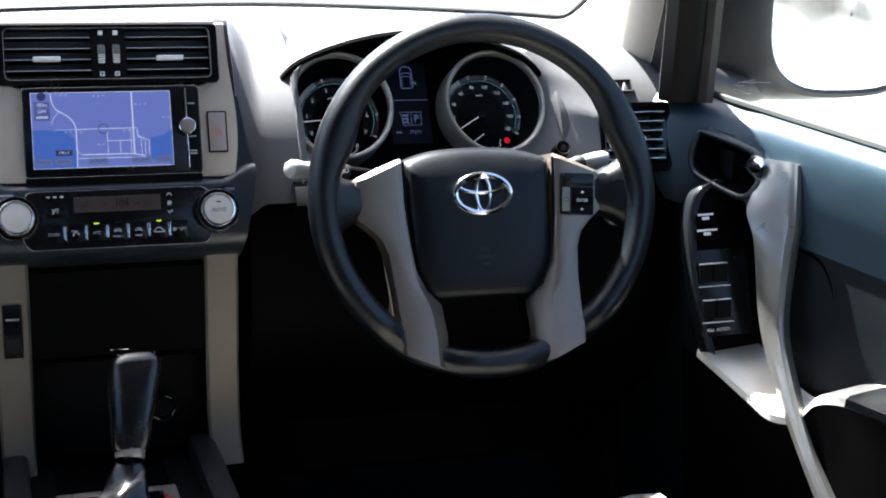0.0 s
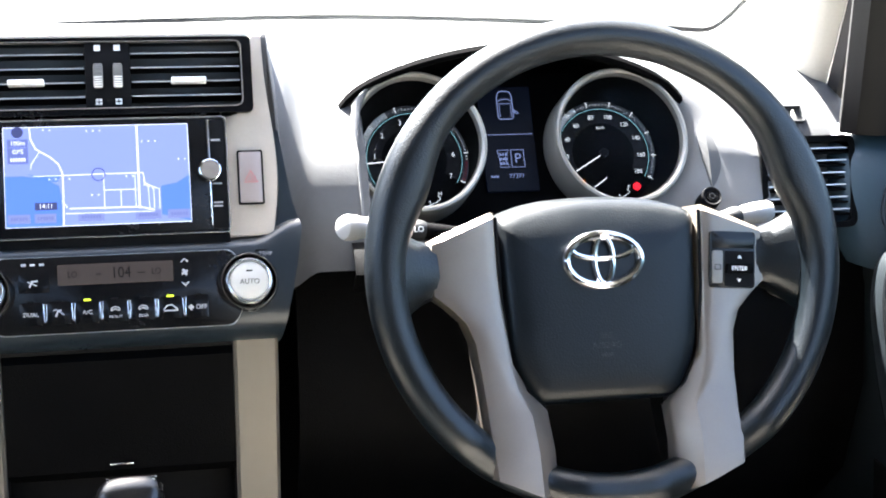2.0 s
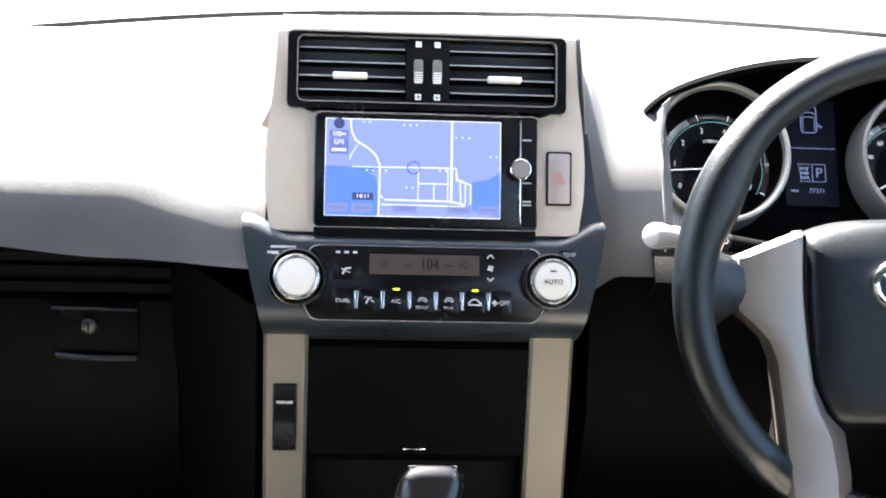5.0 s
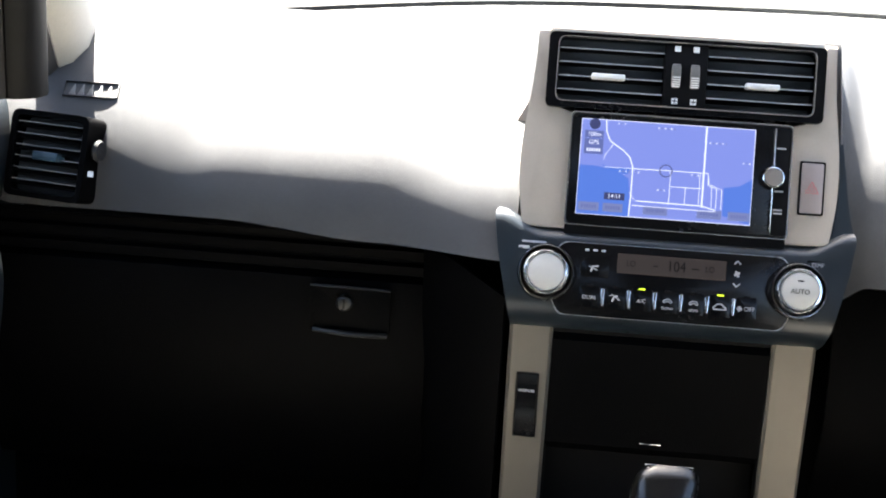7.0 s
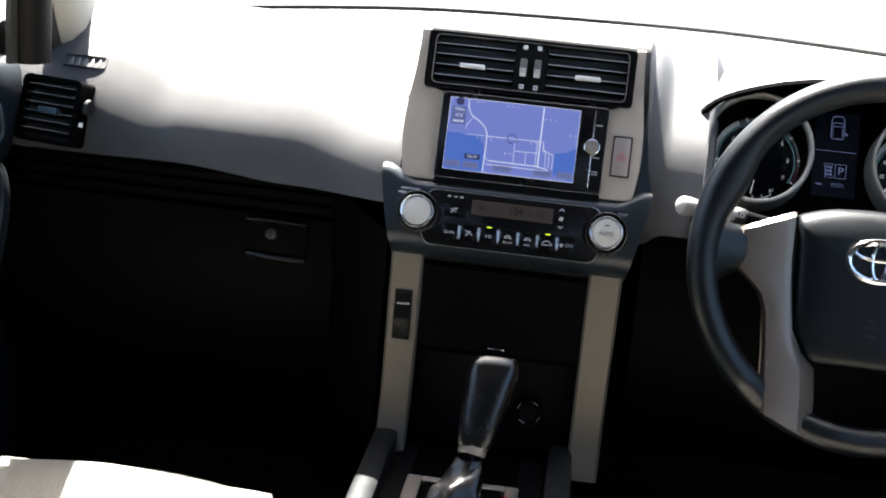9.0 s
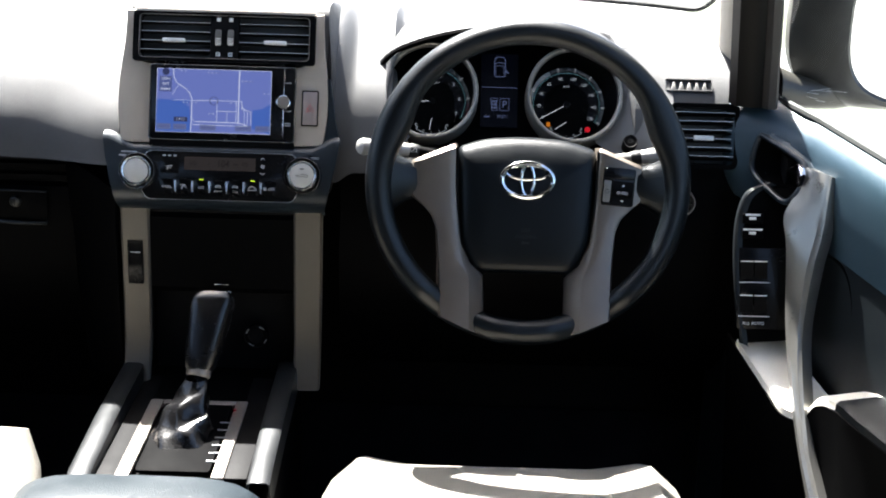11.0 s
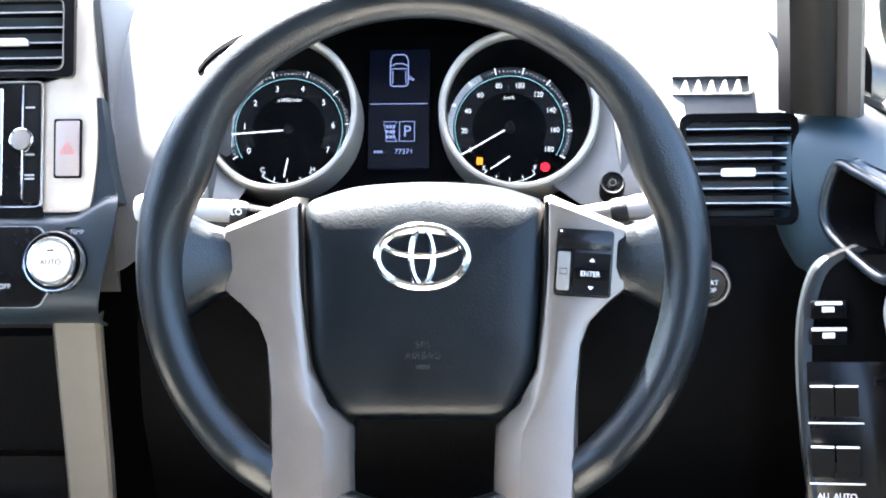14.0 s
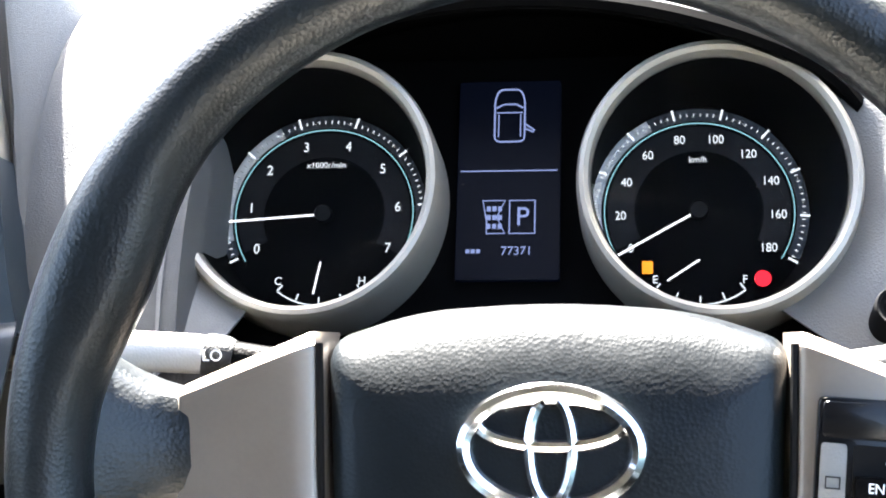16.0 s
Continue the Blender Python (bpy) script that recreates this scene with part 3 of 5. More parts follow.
for x0, x1 in ((-0.1165, -0.0195), (0.0195, 0.1165)):
    for k in range(4):
        y = 0.0685 + 0.0128 * k
        s = part("slat", box(x0, x1, y - 0.0012, y + 0.0012, -0.024, 0.001, 0.0006), DASHLOW, vent)
        part("edge_line", box(x0 + 0.001, x1 - 0.001, y - 0.0008, y + 0.0004, 0.001, 0.0016, 0), SLATEDGE, s)
for x, y in ((-0.07, 0.0813), (0.07, 0.0813)):
    part("tab", box(x - 0.0155, x + 0.0155, y - 0.0024, y + 0.0026, -0.004, 0.008, 0.0015, 3), TABM, vent, "bright slat tab")
for x in (-0.0085, 0.0085):
    w = part("thumbwheel", lathe([(0.001, -0.0042), (0.0135, -0.0042), (0.0150, -0.0028), (0.0150, 0.0028), (0.0135, 0.0042), (0.001, 0.0042)], 30), GREYPL, vent, "ribbed grey thumbwheel", m=Matrix.Translation((x, 0.0865, -0.006)) @ Matrix.Rotation(radians(90), 4, "Y"))
    for k in range(-5, 6):
        a = radians(k * 8)
        part("rib", box(-0.0036, 0.0036, -0.0005, 0.0005, 0.0149, 0.0158, 0), WHITEMARK if k > 0 else GREYPL, w, m=Matrix.Rotation(radians(-90), 4, "Y") @ Matrix.Rotation(a, 4, "X"))
    for y, kind in ((0.1115, 0), (0.0632, 1)):
        bar(x - 0.0027, x + 0.0027, y - 0.0026, y + 0.0026, 0.004, WHITEMARK, vent)
        if kind:
            bar(x - 0.0022, x + 0.0022, y - 0.0004, y + 0.0004, 0.0044, BLACK, vent)
            bar(x - 0.0004, x + 0.0004, y - 0.002, y + 0.002, 0.0044, BLACK, vent)

# navigation unit
nav = thing("navigation_unit", STACK, "gloss black navigation unit showing a blue street map", "car stereo")
part("body", prism(rect(-0.1, 0.1, -0.056, 0.0475, 0.005), -0.03, 0.005, 0.002), PIANO, nav)
part("bright_edge", frame_prism(rect(-0.1006, 0.1006, -0.0566, 0.0482, 0.005), rect(-0.0994, 0.0994, -0.0556, 0.0466, 0.0045), 0.002, 0.0060), SATINCHROME, nav, "thin bright surround")
scr = part("screen", box(-0.0905, 0.0665, -0.0455, 0.0415, 0.0048, 0.0054, 0), MAPBG, nav, "lit blue map screen")
part("screen_border", frame_prism(rect(-0.0909, 0.0669, -0.0459, 0.0419, 0.0008), rect(-0.0903, 0.0663, -0.0453, 0.0413, 0.0006), 0.0050, 0.0056), MAPROAD, scr, "thin pale line round the map")
part("side_strip", prism(rect(0.0855, 0.0985, -0.053, 0.0445, 0.002), 0.005, 0.0065, 0.0008), BLACK, nav)
part("bright_line", box(0.0838, 0.0852, -0.050, 0.0445, 0.005, 0.0072, 0.0004), SATINCHROME, nav)
kn = part("knob", lathe([(0.0105, 0.004), (0.0105, 0.009), (0.0095, 0.0115), (0.0088, 0.0118), (0.0085, 0.011), (0, 0.0113)], 32), CHROME, nav, "round chrome knob", m=Matrix.Translation((0.0845, -0.001, 0)))
part("cap", lathe([(0.0083, 0.0110), (0.0078, 0.0124), (0, 0.0130)], 28), SILVERD, kn)
for y in (0.026, -0.013, -0.030, -0.033):
    bar(0.0865, 0.0945, y - 0.0007, y + 0.0007, 0.0066, GREYMARK, nav)
Z = 0.0056


def m2(u, v):
    """Map place from fractions of the screen."""
    return (-0.0905 + 0.157 * u, 0.0415 - 0.087 * v)


for poly in ([(0, .49), (.10, .49), (.22, .53), (.29, .60), (.30, .74), (.30, 1), (0, 1)], [(.84, .63), (.93, .60), (1, .52), (1, 1), (.84, .92)], [(.12, .47), (.2, .50), (.3, .49), (.28, .56), (.2, .545)]):
    part("sea", prism([m2(*p) for p in poly], Z, Z + 0.0001), MAPSEA, scr)
for pts, w in (([(.14, 0), (.145, .12), (.17, .22), (.25, .31), (.29, .38), (.31, .48), (.31, .75), (.305, 1)], .0017), ([(.72, 0), (.72, .85)], .0024),
               ([(.31, .495), (.5, .49), (.745, .49), (.75, .62)], .0012), ([(.15, .495), (.31, .495)], .0008), ([(.53, .5), (.53, .85)], .001), ([(.53, .655), (.71, .655)], .001),
               ([(.62, .655), (.62, .83)], .0009), ([(.70, .5), (.70, .84)], .0009), ([(.34, .83), (.72, .835), (.80, .87)], .0016), ([(.32, .88), (.80, .885)], .0012),
               ([(.75, .61), (.80, .65), (.80, .85)], .001), ([(.77, .63), (.775, .85)], .0008), ([(.745, .49), (.755, .6), (.83, .66), (.83, .86)], .001),
               ([(.25, .31), (.19, .25), (.145, .37), (.14, .42)], .0009), ([(.30, .75), (.33, .82)], .001)):
    stroke([m2(*p) for p in pts], w * .66, Z + 0.0002, MAPROAD, scr, "street")
stroke(arc(*m2(.502, .495), .0055, 0, 350, 26), .0009, Z + 0.0004, MAPDARK, scr, "pointer_ring", closed=True)
for u, v, w, h, t in ((.075, .16, .11, .08, "100m"), (.075, .245, .11, .08, "GPS"), (.075, .325, .11, .085, ""), (.215, .80, .12, .075, "14:11"), (.07, .92, .12, .09, ""), (.21, .92, .115, .09, ""), (.455, .92, .14, .09, ""), (.765, .92, .14, .09, ""), (.935, .92, .125, .09, "")):
    a, b = m2(u - w / 2, v + h / 2), m2(u + w / 2, v - h / 2)
    key = part("map_key", box(a[0], b[0], a[1], b[1], Z + 0.0003, Z + 0.0005, 0), (MAPDARK if u > .1 else MAPMID) if v < .85 else MAPKEY, scr)
    if t:
        c = m2(u, v)
        lettering(t, .0055, MAPROAD, key, c[0], c[1], Z + 0.0007)
    else:
        c = m2(u, v)
        n = int(w * 55)
        for k in range(n):
            x = c[0] - w * .06 + (k + .5) * w * .12 / n
            bar(x - .0007, x + .0007, c[1] - .0014, c[1] + .0014, Z + .0006, MAPMID if v > .85 else MAPROAD, key, h=.0001)
part("compass", lathe([(0.005, Z + .0002), (0.005, Z + .0005), (0, Z + .0005)], 20, cx=m2(.075, .05)[0], cy=m2(.075, .05)[1]), MAPDARK, scr)
for u, v, n in ((.24, .03, 3), (.50, .05, 6), (.80, .17, 6), (.30, .53, 7), (.68, .52, 3), (.49, .70, 3), (.97, .36, 3)):
    for k in range(n):
        c = m2(u + .018 * (k - n / 2), v)
        bar(c[0] - .0006, c[0] + .0006, c[1] - .0007, c[1] + .0007, Z + .0003, MAPKEY if k % 2 else MAPROAD, scr, "map_label", h=.0001)
part("mount_gap", box(-0.1, 0.1, -0.066, -0.056, -0.02, -0.0005, 0), BLACK, nav)

HAZARD = material("dusky_pink_silver_button", (0.29, 0.245, 0.23), 0.42, metal=0.3, vary=0.05)
hz = thing("hazard_switch", STACK @ Matrix.Translation((0.1205, -0.0075, 0.0005)), "square silver hazard light switch with a red triangle", "switch")
part("bezel", frame_prism(rect(-0.0115, 0.0115, -0.0245, 0.0245, 0.002), rect(-0.0100, 0.0100, -0.0230, 0.0230, 0.0015), -0.002, 0.0012), BLACK, hz)
part("button", prism(rect(-0.0098, 0.0098, -0.0228, 0.0228, 0.0015), -0.002, 0.0022, 0.001), HAZARD, hz)
REDPRINT = material("red_print", (0.60, 0.05, 0.04), 0.5, vary=0.05)
stroke([(-0.0058, -0.0045), (0.0058, -0.0045), (0, 0.0055)], .0007, .0023, REDPRINT, hz, "triangle", closed=True)
stroke([(-0.0026, -0.0026), (0.0026, -0.0026), (0, 0.0018)], .0005, .0023, REDPRINT, hz, "triangle", closed=True)

# climate panel
cl = thing("climate_control", STACK, "black climate control panel between two chrome-ringed dials", "climate control")
def housing_row(v, z, half):
    """One line across the housing; v below zero is a fixed height, above zero a depth under the flared upper edge."""
    row = []
    for k in range(41):
        u = -1 + k / 20
        f = min(1, max(0, (abs(u) - .74) / .24))
        top = -.0600 + .0165 * f * f * (3 - 2 * f)
        row.append((half * u, top - v if v >= 0 else v, z))
    return row


part("housing", loft([housing_row(0, -.045, .1590), housing_row(0, -.008, .1600), housing_row(.002, -.003, .1615), housing_row(.0055, .0005, .1630), housing_row(.0105, .0040, .1635), housing_row(-.085, .0046, .1585), housing_row(-.105, .0044, .1540), housing_row(-.122, .0036, .1500),
                      housing_row(-.133, .0010, .1475), housing_row(-.141, -.0050, .1455), housing_row(-.147, -.0140, .1440), housing_row(-.151, -.0260, .1430), housing_row(-.153, -.045, .1425)], thick=.002), PANELBLUE, cl, "satin blue-black moulded housing")
part("panel", prism(rounded([(-0.10, -0.1385), (0.10, -0.1385), (0.118, -0.105), (0.10, -0.0725), (-0.10, -0.0725), (-0.118, -0.105)], 0.006), 0.0, 0.0062, 0.001), PIANO, cl)
part("panel_line", frame_prism(rounded([(-0.1005, -0.139), (0.1005, -0.139), (0.1187, -0.105), (0.1005, -0.072), (-0.1005, -0.072), (-0.1187, -0.105)], 0.006), rounded([(-0.0998, -0.1382), (0.0998, -0.1382), (0.1178, -0.105), (0.0998, -0.0728), (-0.0998, -0.0728), (-0.1178, -0.105)], 0.006), 0.004, 0.0058), SLATEDGE, cl)
lcd = part("display", prism(rect(-0.0495, 0.0485, -0.0975, -0.0795, 0.001), 0.006, 0.0068), LCDGREY, cl, "dim grey-brown liquid crystal display")
for t, x, s in (("LO", -.037, .0075), ("104", 0.004, .0135), ("LO", .034, .0075)):
    lettering(t, s, BLACK, lcd, x, -.0885, .0070, squeeze=.85)
for x in (-.015, .020, .0225):
    bar(x - .002, x + .002, -.0895, -.0885, .0069, BLACK, lcd)
for k, (t, lit) in enumerate((("DUAL", 0), ("", 0), ("A/C", 1), ("FRONT", 0), ("REAR", 0), ("", 1), ("OFF", 0))):
    x = -.0725 + .0235 * k
    if k:
        part("separator", prism(rounded([(x - .0127, -.1285), (x - .0107, -.1285), (x - .0100, -.1125), (x - .0134, -.1125)], .0006, 2), .006, .0076, .0004), CHROME, cl)
    key = part("button", prism(rect(x - .0095, x + .0095, -.131, -.111, .0015), .0058, .0068, .0004), PIANO, cl)
    if t in ("FRONT", "REAR"):
        stroke(arc(x, -.122, .0042, 25, 155, 8) + arc(x, -.123, .0032, 150, 30, 8), .0009, .0069, KEYPRINT, key, closed=True)
        lettering(t, .0034, KEYPRINT, key, x, -.1265, .0069)
    elif t == "OFF":
        lettering(t, .0056, KEYPRINT, key, x + .003, -.1215, .0069)
        for a in (0, 90, 180, 270):
            stroke([(x - .006, -.1215), (x - .006 + .0025 * math.cos(radians(a)), -.1215 + .0025 * math.sin(radians(a)))], .0018, .0069, KEYPRINT, key)
    elif t:
        lettering(t, .0050, KEYPRINT, key, x, -.1215, .0069)
    elif k == 5:
        stroke([(x - .006, -.1225), (x - .003, -.119), (x + .001, -.1185), (x + .004, -.121), (x + .006, -.1225)], .0011, .0069, KEYPRINT, key)
        stroke([(x - .006, -.1235), (x + .006, -.1235)], .0011, .0069, KEYPRINT, key)
    else:
        stroke([(x - .003, -.124), (x - .001, -.119), (x + .002, -.1185)], .0015, .0069, KEYPRINT, key)
        stroke([(x - .005, -.119), (x - .003, -.1175), (x + .004, -.1225)], .0009, .0069, KEYPRINT, key)
    part("lamp", box(x - .003, x + .003, -.1115, -.1098, .0066, .0073, .0003), GREENLED if lit else BLACK, cl)
for k in range(3):
    bar(-.0795 + .0075 * k, -.0755 + .0075 * k, -.0795, -.0775, .0064, KEYPRINT, cl)
part("mode_key", prism(rect(-.082, -.0565, -.103, -.085, .001), .0058, .0068, .0004), PIANO, cl)
stroke([(-.073, -.098), (-.071, -.093), (-.066, -.0925)], .0016, .0069, KEYPRINT, cl)
stroke([(-.0745, -.093), (-.067, -.0965)], .0009, .0069, KEYPRINT, cl)
for y, s in ((-.080, 1), (-.1005, -1)):
    stroke([(.0555, y - .0015 * s), (.0585, y + .0015 * s), (.0615, y - .0015 * s)], .0012, .0066, KEYPRINT, cl)
for a in (30, 120, 210, 300):
    stroke([(.0585, -.0905), (.0585 + .003 * math.cos(radians(a)), -.0905 + .003 * math.sin(radians(a)))], .002, .0066, KEYPRINT, cl)
lettering("TEMP", .0050, KEYPRINT, cl, .130, -.077, .0045)
part("temp_plate", prism(rect(.1205, .1395, -.081, -.073, .001), .0036, .0042), BLACK, cl)
bar(-.137, -.115, -.0755, -.0735, .0042, KEYPRINT, cl)
bar(-.140, -.130, -.0825, -.0785, .0042, KEYPRINT, cl)
for x, t in ((-.1135, ""), (.1135, "AUTO")):
    d = part("dial", lathe([(.0262, .002), (.0262, .006), (.0255, .0075), (.0230, .0085), (.0222, .008)], 56), PIANO, cl, m=Matrix.Translation((x, -.1015, 0)))
    part("ring", lathe([(.0252, .004), (.0252, .0125), (.0243, .0142), (.0232, .0142), (.0225, .0125), (.0222, .006)], 64), CHROME, d, "polished chrome ring")
    part("grip", lathe([(.0222, .006), (.0212, .0150), (.0200, .0172), (.0182, .0172)], 56), PIANO, d)
    part("collar", lathe([(.0202, .012), (.0200, .0180), (.0190, .0193), (.0174, .0196), (.0166, .018)], 56), SATINCHROME, d)
    part("cap", lathe([(.0168, .016), (.0164, .0186), (.0155, .0192), (0, .0192)], 48), KNOBCAP, d, "satin cream dial cap")
    if t:
        lettering(t, .0062, BLACK, d, 0, -.001, .0195)
        bar(-.0028, .0028, .008, .0093, .0193, BLACK, d)

# lower stack: two silver strips, storage lid, switch
for sx in (-1, 1):
    st = thing("console_strip", Matrix.Translation((0.0015 + sx * 0.1213, 0.992, 0.0)), "tall champagne silver strip beside the storage lid", "trim strip", group="console strips")
    prof = [(-0.0205, 0.012), (-0.0200, 0.003), (-0.017, 0.0), (0.017, 0.0), (0.0200, 0.003), (0.0205, 0.012)]
    rows = []
    for z, dy, w in ((0.695, 0.006, 1.0), (0.690, 0.0, 1.0), (0.64, 0.0, 1.0), (0.56, 0.002, .98), (0.50, 0.0, .96), (0.46, -0.012, .95), (0.435, -0.03, .95)):
        rows.append([(p[0] * w, p[1] + dy, z) for p in prof])
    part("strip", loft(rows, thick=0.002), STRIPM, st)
    part("edge", sweep([(-sx * 0.0205, 0.010, z) for z in (0.690, 0.64, 0.56, 0.50)], 0.0016, 6), BLACK, st, "thin dark edge")
sw = thing("rocker_switch", Matrix(((1, 0, 0, -0.1200), (0, 0, -1, 0.992), (0, 1, 0, 0.611), (0, 0, 0, 1))), "narrow gloss black rocker switch set in the silver strip", "switch")
part("bezel", frame_prism(rect(-.0108, .0108, -.032, .032, .001), rect(-.0095, .0095, -.0308, .0308, .001), -.002, .0012), BLACK, sw)
part("rocker", loft([[(x, y, z) for y, z in ((-.0305, .0005), (-.018, .0028), (0, .0035), (.006, .0014), (.0305, .0006))] for x in (-.0093, 0, .0093)], thick=.001), PIANO, sw)
lettering("PASSENGER", .0036, WHITEMARK, sw, 0, .0145, .0018, squeeze=.8)
box_lid = thing("storage_lid", None, "ribless storage lid under the climate panel, coloured near-black for shade", "storage lid")
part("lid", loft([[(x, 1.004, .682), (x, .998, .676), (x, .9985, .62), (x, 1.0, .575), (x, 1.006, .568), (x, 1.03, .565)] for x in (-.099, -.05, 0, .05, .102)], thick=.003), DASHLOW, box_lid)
part("upper_rail", box(-.099, .102, .996, 1.02, .684, .695, .002), BLACK, box_lid)
part("latch", box(-.0105, .0105, .9955, .9985, .5785, .5805, .0006), CHROME, box_lid, "small bright latch line")
part("recess", box(-.099, .102, 1.03, 1.06, .42, .70, 0), BLACK, box_lid)
socket = thing("power_socket", Matrix(((1, 0, 0, 0.049), (0, 0, -1, 1.0), (0, 1, 0, .502), (0, 0, 0, 1))), "round black power socket with a ribbed edge", "socket")
part("ring", lathe([(.012, -.01), (.012, .001), (.0165, .003), (.018, .001), (.018, -.01)], 36), DASHLOW, socket)
part("cap", lathe([(.0118, 0), (.0105, .0015), (0, .001)], 30), BLACK, socket)
for a in (60, 150, 240, 330):
    part("rim_mark", box(-.004, .004, .0142, .0152, .0028, .0034, 0), GREYMARK, socket, m=Matrix.Rotation(radians(a), 4, "Z"))

# ---- instrument cluster ----
CLU = tilted((0.3892, 1.1064, 0.8318), 26.21) @ Matrix.Scale(1.0513, 4)
clu = thing("instrument_cluster", CLU, "twin-dial instrument cluster under a curved hood", "instrument panel")
part("back_plate", box(-0.175, 0.175, -0.075, 0.085, -0.02, -0.004, 0.002), DIALBLACK, clu)
GX = 0.0925
for sx in (-1, 1):
    ox, oy = (-.003, .006) if sx < 0 else (.008, .006)
    bezel = part("bezel_ring", lathe([(.0560, .004), (.0560, .030), (.0572, .0368), (.0592, .0385), (.0612, .0378), (.0624, .0345), (.0628, .026), (.0628, -.01)], 72), RINGM, clu, "satin silver ring round a dial", m=Matrix.Translation((sx * GX + ox, oy, 0)) @ Matrix.Diagonal((1.05, 1.09, 1, 1)))
    part("cone", loft([[(r * math.cos(a) - dx, r * math.sin(a) - dy, z) for a in [2 * math.pi * k / 60 for k in range(60)]] for r, z, dx, dy in ((.0557, .031, 0, 0), (.053, .014, ox * .4, oy * .4), (.0495, .0, ox * .95, oy * .95))], close=True), DIALBLACK, bezel)
    cov = part("cover", lathe([(.0552, .0300), (0, .0320)], 40), LENS, bezel, "clear dial cover")
    cov.visible_shadow = False
    ring = part("dial_face", lathe([(.0525, .0002), (0, .0002)], 60), DIALBLACK, clu, "black dial with white figures", m=Matrix.Translation((sx * GX, 0, 0)) @ Matrix.Diagonal((1.03, 1.03, 1, 1)))
    stroke(arc(0, 0, .0440, -32, 212, 60), .0006, .0006, DIALTEAL, ring, "teal_arc")
    if sx < 0:
        nums = [(str(k), 208 - k * 236 / 7) for k in range(8)]
        needle = 184
    else:
        nums = [(str(20 * k), 210 - k * 240 / 9) for k in range(10)]
        needle = 210
    for t, a in nums:
        ca, sa = math.cos(radians(a)), math.sin(radians(a))
        lettering(t, .0070 if sx < 0 else .0060, DIALWHITE, ring, .0365 * ca, .0365 * sa, .0006, squeeze=.9, name="numeral")
        line_bar((.0465 * ca, .0465 * sa), (.0520 * ca, .0520 * sa), .0010, .0007, DIALWHITE, ring, "tick")
    for k in range(64):
        a = 208 - k * 236 / 63
        ca, sa = math.cos(radians(a)), math.sin(radians(a))
        line_bar((.0475 * ca, .0475 * sa), (.0490 * ca, .0490 * sa), .0004, .0006, DIALWHITE if not (sx < 0 and k > 56) else REDDIM, ring, "tick")
    ca, sa = math.cos(radians(needle)), math.sin(radians(needle))
    line_bar((.004 * ca, .004 * sa), (.0485 * ca, .0485 * sa), .0010, .0016, NEEDLE, ring, "needle")
    part("hub", lathe([(.0045, .0006), (.0045, .003), (.004, .0036), (0, .0036)], 24), BLACK, ring)
    stroke(arc(0, -.012, .0335, 232, 308, 16), .0007, .0006, DIALWHITE, ring, "fuel_arc" if sx > 0 else "heat_arc")
    for a in (232, 250, 270, 290, 308):
        c2, s2 = math.cos(radians(a)), math.sin(radians(a))
        line_bar((.0295 * c2, -.012 + .0295 * s2), (.033 * c2, -.012 + .033 * s2), .0007, .0007, DIALWHITE, ring, "tick")
    na = 262 if sx < 0 else 222
    line_bar((0, -.024), (.020 * math.cos(radians(na)), -.022 + .018 * math.sin(radians(na))), .0009, .0014, NEEDLE, ring, "small_needle")
    for t, x in (("C" if sx < 0 else "E", -.0205), ("H" if sx < 0 else "F", .0205)):
        lettering(t, .0055, DIALWHITE, ring, x, -.0335, .0007, name="numeral")
    lettering("x1000r/min" if sx < 0 else "km/h", .0042, DIALWHITE, ring, 0, .0255, .0007, name="unit")
    part("scale_band", prism(arc(0, 0, .0515, -28, 206, 50) + arc(0, 0, .0452, 206, -28, 50), .00025, .00035), BANDGREY, ring, "dark grey scale band")
    part("tint_sector", prism(arc(0, 0, .0513, 118, 196, 20) + arc(0, 0, .0456, 196, 118, 20), .0004, .00055), GREYMARK, ring)
    part("figure_band", prism(arc(0, 0, .0425, -28, 206, 50) + arc(0, 0, .0300, 206, -28, 50), .00025, .0004), FIGBLACK, ring)
    if sx > 0:
        part("fuel_lamp", prism(rect(-.0265, -.0215, -.0305, -.0245, .0006), .0006, .0010), AMBER, ring)
        part("brake_lamp", lathe([(.0038, .0006), (.0038, .0011), (0, .0011)], 20, cx=.0285, cy=-.0330), REDLAMP, ring)
mid = part("information_display", prism(rect(-.0255, .0255, -.034, .070, .001), -.004, .0, 0), MIDBG, clu, "small dim blue display")
bar(-.024, .024, .0218, .0224, .0002, MIDBLUE, mid)
car_pic = rounded([(-.0075, .0375), (.0075, .0375), (.0075, .060), (.0055, .0655), (-.0055, .0655), (-.0075, .060)], .003, 3)
stroke(car_pic, .0009, .0003, MIDBLUE, mid, "door_pictogram", closed=True)
stroke([(-.0068, .0555), (-.003, .0575), (.003, .0575), (.0068, .0555)], .0008, .0003, MIDBLUE, mid)
stroke([(-.0065, .0530), (.0065, .0530)], .0006, .0003, MIDBLUE, mid)
stroke([(-.0055, .052), (-.0055, .040)], .0006, .0003, MIDBLUE, mid)
stroke([(.0055, .052), (.0055, .040)], .0006, .0003, MIDBLUE, mid)
stroke([(.0075, .047), (.0125, .0435), (.012, .0425), (.0075, .0445)], .0008, .0003, MIDBLUE, mid)
stroke([(.0008, -.0105), (.0133, -.0105), (.0133, .0065), (.0008, .0065)], .0008, .0003, MIDBLUE, mid, closed=True)
lettering("P", .0135, MIDBLUE, mid, .0072, -.0022, .0003)
